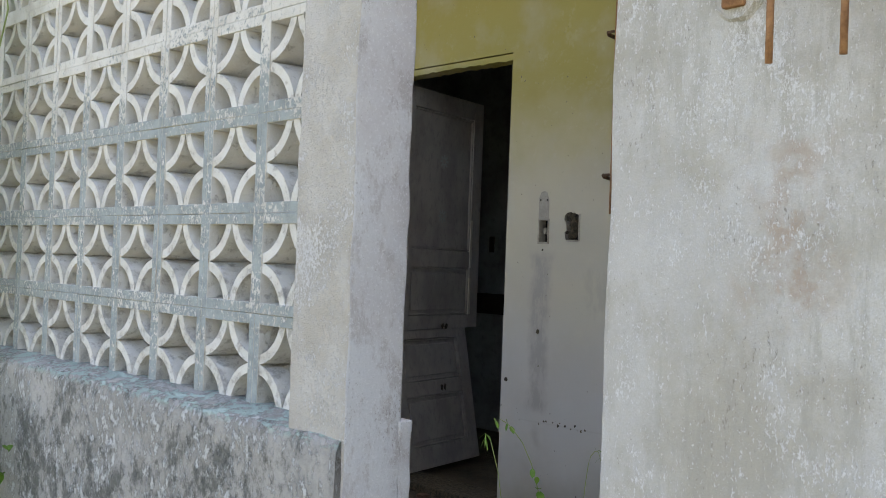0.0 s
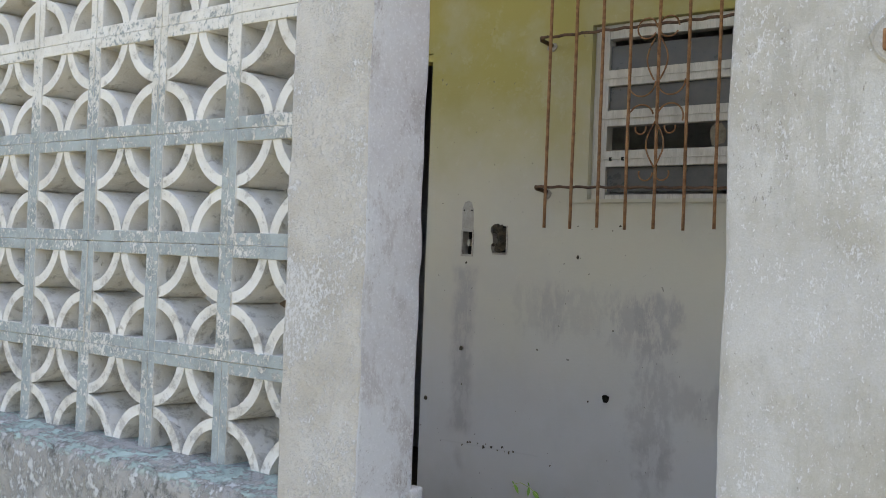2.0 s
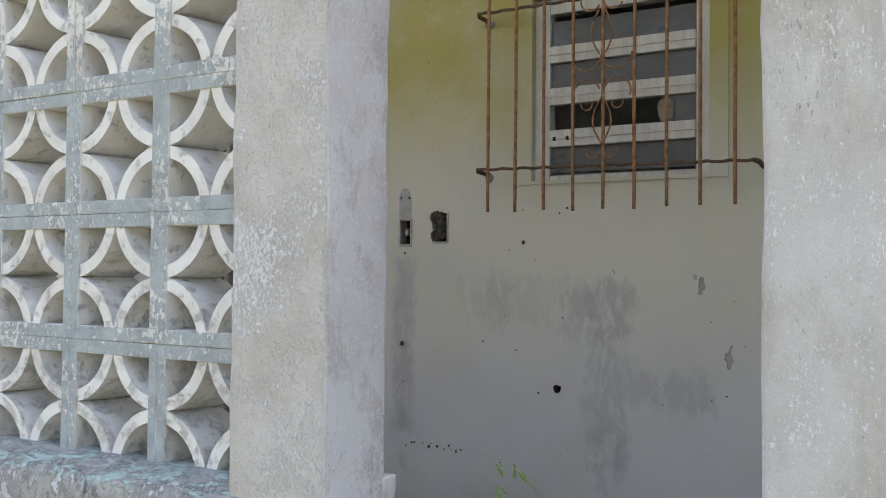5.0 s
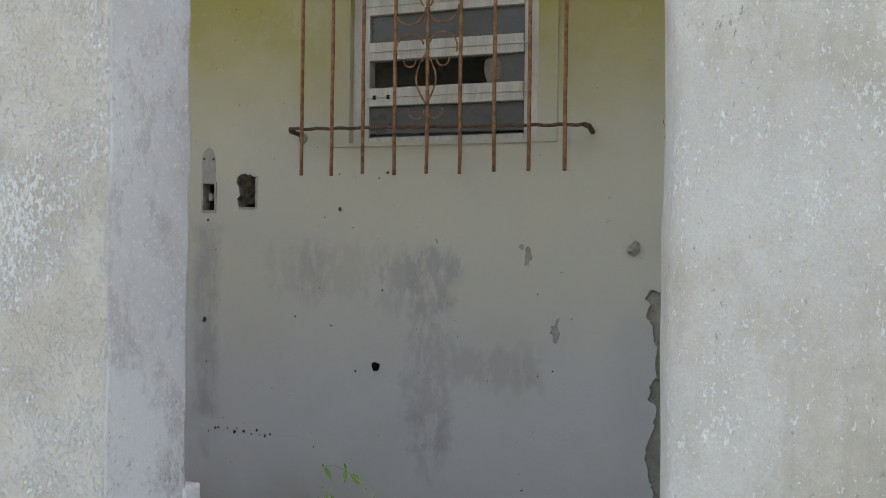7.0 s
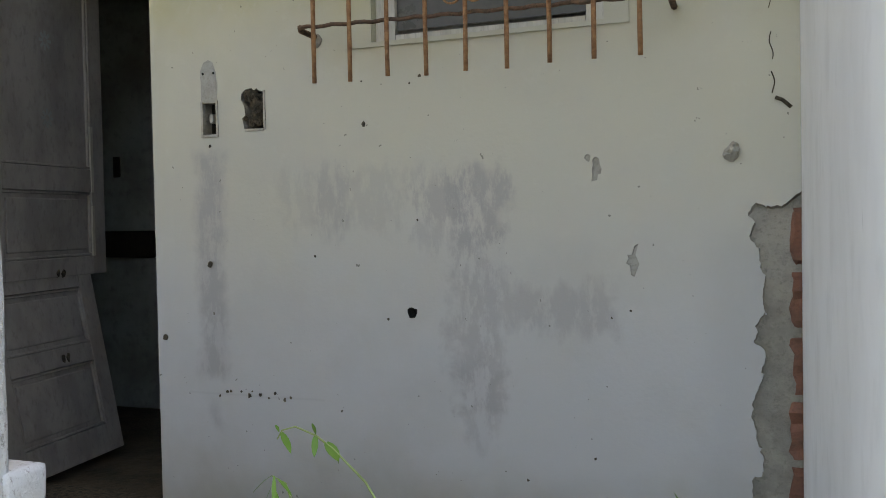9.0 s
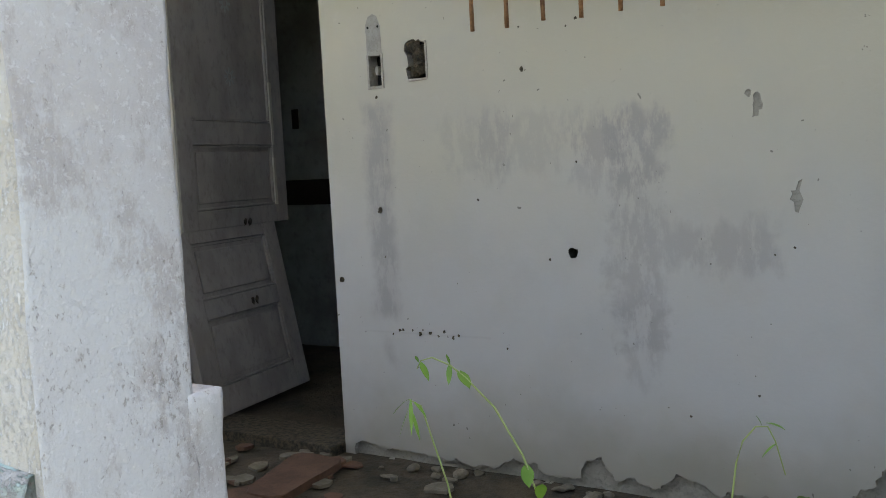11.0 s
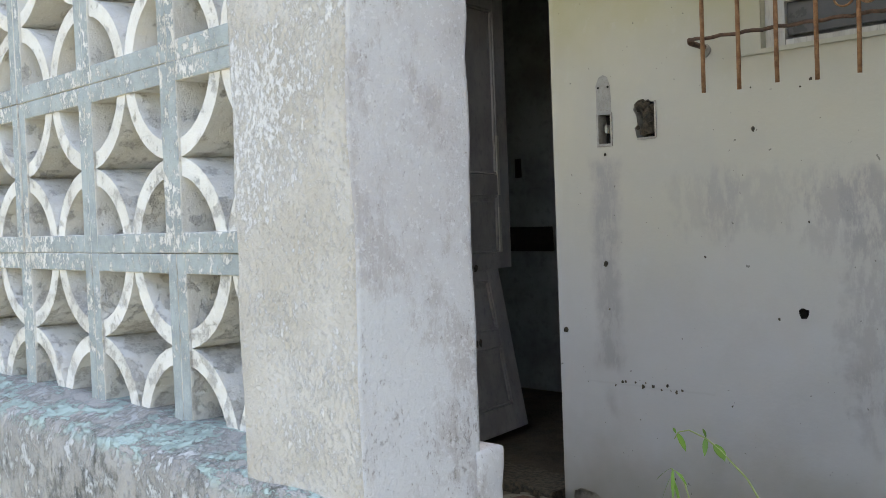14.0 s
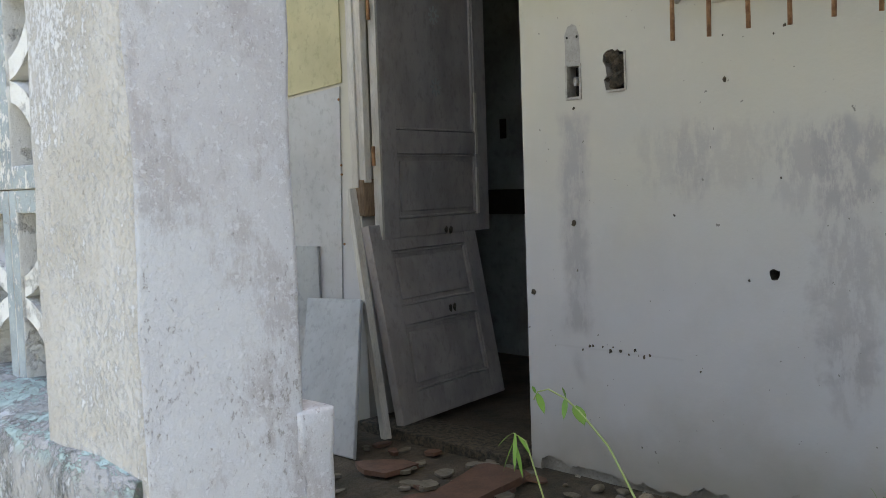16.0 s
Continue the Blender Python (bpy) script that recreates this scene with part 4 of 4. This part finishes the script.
# the room's switch hole, its darkness put on as a thin black box
tagged(mesh("room_switch_hole_shade", boxed(-4.500, -4.455, 5.94, 5.952, 1.278, 1.392, 0.003), DARK), "black slip standing for the dark of a switch hole in the room wall", "switch")

# ---- rubble on the porch floor ----
for i in range(70):
    x, y = random.uniform(-3.6, -0.9), random.uniform(3.45, 4.27)
    if i < 30:
        x, y = random.uniform(-3.5, -2.5), random.uniform(3.7, 4.25)
    big = i < 3
    r = random.uniform(0.07, 0.15) if big else random.uniform(0.015, 0.05)
    kind = random.random()
    loop = ragged(0, 0, r, r * random.uniform(0.5, 0.9), 8, 0.3, i)
    bm = bmesh.new()
    th = 0.018 if big else random.uniform(0.004, 0.014)
    lo, hi = [bm.verts.new((a, b, 0)) for a, b in loop], [bm.verts.new((a, b, th)) for a, b in loop]
    bm.faces.new(lo[::-1])
    bm.faces.new(hi)
    for q in range(8):
        bm.faces.new((lo[q], lo[(q + 1) % 8], hi[(q + 1) % 8], hi[q]))
    red = big or kind < 0.22
    ob = tagged(mesh("tile_shard" if red else "litter_scrap", bm, TILE if red else SCRAP), "broken red clay tile lying in the dirt" if red else "dry scrap of litter on the dirty floor",
                "rubble" if red else "litter", "rubble by the door")
    ob.matrix_world = pose(x, y, 0.006, random.uniform(-5, 5), random.uniform(-5, 5), random.uniform(0, 360))


for i in range(22):
    x, y, rr = random.uniform(-2.75, -0.95), BY - abs(random.gauss(0.02, 0.04)) - 0.015, random.uniform(0.008, 0.026)
    bm = bmesh.new()
    bmesh.ops.create_icosphere(bm, subdivisions=2, radius=rr, matrix=Matrix.Translation((x, y, 0.004 + rr * 0.3)) @ Matrix.Diagonal((1.3, 1.0, random.uniform(0.35, 0.7), 1)))
    wobble(bm, rr * 0.6, 0.7 / rr, i)
    tagged(mesh("plaster_crumb", bm, SCRAP), "crumb of fallen plaster at the foot of the wall", "rubble", "crumbs along the wall")
slab = edge_noise([(-0.185, -0.06), (-0.16, -0.085), (0.14, -0.10), (0.175, -0.08), (0.18, 0.085), (0.15, 0.10), (-0.15, 0.062), (-0.185, 0.04), (-0.185, -0.06)], 0.05, 0.006, 4)[:-1]
bm = bmesh.new()
lo, hi = [bm.verts.new((a, b, 0)) for a, b in slab], [bm.verts.new((a, b, 0.028)) for a, b in slab]
bm.faces.new(lo[::-1])
bm.faces.new(hi)
for q in range(len(slab)):
    bm.faces.new((lo[q - 1], lo[q], hi[q], hi[q - 1]))
bmesh.ops.bevel(bm, geom=bm.edges[:], offset=0.004, segments=1, affect="EDGES")
tagged(mesh("tile_slab", bm, TILE), "large broken red clay slab tilted on the dirt by the doorway", "rubble").matrix_world = pose(-2.77, 3.935, 0.012, 2, -3, 97)
bm = ragged_block(DOOR_X0 + 0.004, DOOR_X1 - 0.004, BY - 0.075, BY + 0.155, -0.01, 0.040, 0.06, 0.008, 12, 0.008)
tagged(mesh("door_sill", bm, MUD), "dirty crumbling brown brick sill under the open door", "sill", kind="structure")


# ---- weeds ----
def leaf(bm, at, d, length, width, droop=0.3):
    d = Vector(d).normalized()
    side = d.cross(Vector((0, 0, 1))).normalized() * width
    prev = None
    for i in range(6):
        k = i / 5
        c = Vector(at) + d * length * k - Vector((0, 0, 1)) * droop * length * k * k
        w = side * (math.sin(math.pi * min(1, 0.06 + k * 0.94)) ** 0.8)
        rowv = [bm.verts.new(c - w + Vector((0, 0, width * 0.25))), bm.verts.new(c), bm.verts.new(c + w + Vector((0, 0, width * 0.25)))]
        if prev:
            for q in (0, 1):
                bm.faces.new((prev[q], prev[q + 1], rowv[q + 1], rowv[q]))
        prev = rowv


def weed(name, stem_pts, leaves, label, r=0.0014):
    w = tagged(empty(name, *stem_pts[0]), label, "plant")
    bm = bmesh.new()
    tube(bm, stem_pts, r * 0.95, 6, r * 0.45)
    part("stem", bm, STEM, w, smooth=True)
    for at, d, ln, wd in leaves:
        bm = bmesh.new()
        leaf(bm, at, d, ln * 0.68, wd * 0.62)
        part("leaf", bm, LEAF, w, smooth=True)
    return w


weed("weed", [(-0.89, 2.41, 0.0), (-0.91, 2.40, 0.30), (-0.945, 2.38, 0.60), (-0.964, 2.372, 0.69), (-0.988, 2.37, 0.755), (-1.016, 2.37, 0.797), (-1.046, 2.37, 0.822), (-1.062, 2.37, 0.832), (-1.082, 2.37, 0.838), (-1.095, 2.37, 0.834), (-1.100, 2.37, 0.826)],
     [((-1.062, 2.37, 0.832), (-0.1, -0.2, 1), 0.022, 0.005), ((-1.052, 2.37, 0.826), (0.8, -0.3, -0.5), 0.027, 0.010), ((-1.062, 2.37, 0.832), (0.05, -0.3, -0.9), 0.022, 0.005),
      ((-1.096, 2.37, 0.832), (0.7, -0.3, -0.6), 0.027, 0.006), ((-1.098, 2.37, 0.832), (-0.4, 0.1, 0.8), 0.014, 0.003),
      ((-0.972, 2.37, 0.715), (0.25, -0.3, 0.9), 0.042, 0.009), ((-0.968, 2.37, 0.705), (0.5, -0.4, 0.4), 0.038, 0.014), ((-0.965, 2.37, 0.70), (0.6, -0.4, -0.3), 0.040, 0.015),
      ((-0.985, 2.37, 0.745), (0.3, -0.3, -0.8), 0.024, 0.010), ((-0.962, 2.372, 0.675), (-0.9, -0.3, 0.3), 0.040, 0.013), ((-0.96, 2.374, 0.67), (-0.7, -0.4, -0.1), 0.042, 0.015),
      ((-0.95, 2.378, 0.62), (-0.9, -0.2, 0.3), 0.046, 0.016), ((-0.945, 2.38, 0.60), (0.8, -0.2, 0.2), 0.046, 0.016), ((-0.93, 2.39, 0.48), (-0.8, -0.2, 0.2), 0.05, 0.016),
      ((-0.92, 2.40, 0.35), (0.7, -0.4, 0.2), 0.05, 0.016), ((-0.91, 2.40, 0.28), (-0.7, -0.4, 0.3), 0.05, 0.016)],
     "slender green weed arching up in the porch opening")
weed("weed", [(-0.95, 2.37, 0.0), (-1.00, 2.345, 0.45), (-1.03, 2.31, 0.74), (-1.045, 2.297, 0.812), (-1.054, 2.292, 0.818)],
     [((-1.054, 2.292, 0.818), (-0.9, -0.2, -0.5), 0.026, 0.003), ((-1.052, 2.292, 0.818), (0.1, -0.2, -1.0), 0.036, 0.003), ((-1.050, 2.293, 0.816), (0.9, -0.2, -0.4), 0.026, 0.003),
      ((-1.053, 2.292, 0.812), (-0.5, -0.2, -1.0), 0.034, 0.003), ((-1.052, 2.292, 0.808), (0.55, -0.2, -1.0), 0.032, 0.003), ((-1.00, 2.345, 0.46), (0.7, -0.5, 0.3), 0.05, 0.012)],
     "thin yellow-green weed with drooping narrow leaves", 0.0012)
weed("weed", [(-0.80, 2.29, 0.0), (-0.792, 2.28, 0.45), (-0.769, 2.27, 0.755), (-0.762, 2.27, 0.805), (-0.757, 2.27, 0.821), (-0.748, 2.27, 0.832), (-0.740, 2.27, 0.833), (-0.735, 2.27, 0.823), (-0.729, 2.27, 0.801)],
     [((-0.744, 2.27, 0.833), (-0.3, -0.2, 1), 0.016, 0.003), ((-0.741, 2.27, 0.835), (0.9, -0.2, 0.1), 0.020, 0.003), ((-0.735, 2.27, 0.821), (-0.7, -0.3, -0.5), 0.016, 0.004)], "thin dark weed twig bent over in the porch opening", 0.0010)
for x, y in ((-1.05, 4.16), (-1.12, 4.2), (-1.2, 4.18)):
    weed("weed", [(x, y, 0), (x + 0.01, y, 0.05), (x + 0.015, y - 0.01, 0.09)], [((x + 0.01, y, 0.06 + 0.01 * q), (math.cos(q * 2), math.sin(q * 2), 0.5), 0.045, 0.013) for q in range(6)],
         "small green seedling at the foot of the wall")

# climbing growth at the far end of the front and grass at its foot
creeper = tagged(empty("creeper", -3.8, 2.0, GROUND), "leafy green creeper growing on the breeze block wall", "plant")
for i in range(7):
    bm = bmesh.new()
    x = -3.56 + 0.06 * i
    tube(bm, [(x + 0.10 * math.sin(k * 1.3 + i), 1.98 - 0.02 * math.sin(k), GROUND + 2.9 * k / 14) for k in range(15)], 0.006, 5, 0.002)
    part("stem", bm, STEM, creeper)
bm = bmesh.new()
for i in range(1100):
    z = random.uniform(GROUND, 2.5)
    spread = -3.10 if z < 0.65 else -3.36
    leaf(bm, (random.gauss(spread, 0.10), 1.98 - abs(random.gauss(0, 0.07)), z), (random.uniform(-1, 1), random.uniform(-1, 0.2), random.uniform(-0.4, 0.8)), random.uniform(0.04, 0.09), random.uniform(0.015, 0.03))
part("foliage", bm, LEAF, creeper)
bm = bmesh.new()
for i in range(5200):
    x, y = random.uniform(-6.0, 1.5), FY - 0.02 - abs(random.gauss(0, 0.35))
    if x > -2.3 and random.random() < 0.7:
        continue
    h = random.uniform(0.08, 0.30) * (1.9 if x < -2.9 else 0.6)
    a = random.uniform(0, 6.28)
    lean_x, lean_y = math.cos(a) * h * 0.4, math.sin(a) * h * 0.4
    w = 0.004
    v = [bm.verts.new(p) for p in ((x - w, y, GROUND - 0.02), (x + w, y, GROUND - 0.02), (x + w * 0.7 + lean_x * 0.4, y + lean_y * 0.4, GROUND + h * 0.6), (x - w * 0.7 + lean_x * 0.4, y + lean_y * 0.4, GROUND + h * 0.6),
                                   (x + lean_x, y + lean_y, GROUND + h))]
    bm.faces.new(v[:4])
    bm.faces.new((v[3], v[2], v[4]))
tagged(mesh("grass", bm, GRASS), "ragged green grass along the foot of the wall", "grass", kind="stuff")
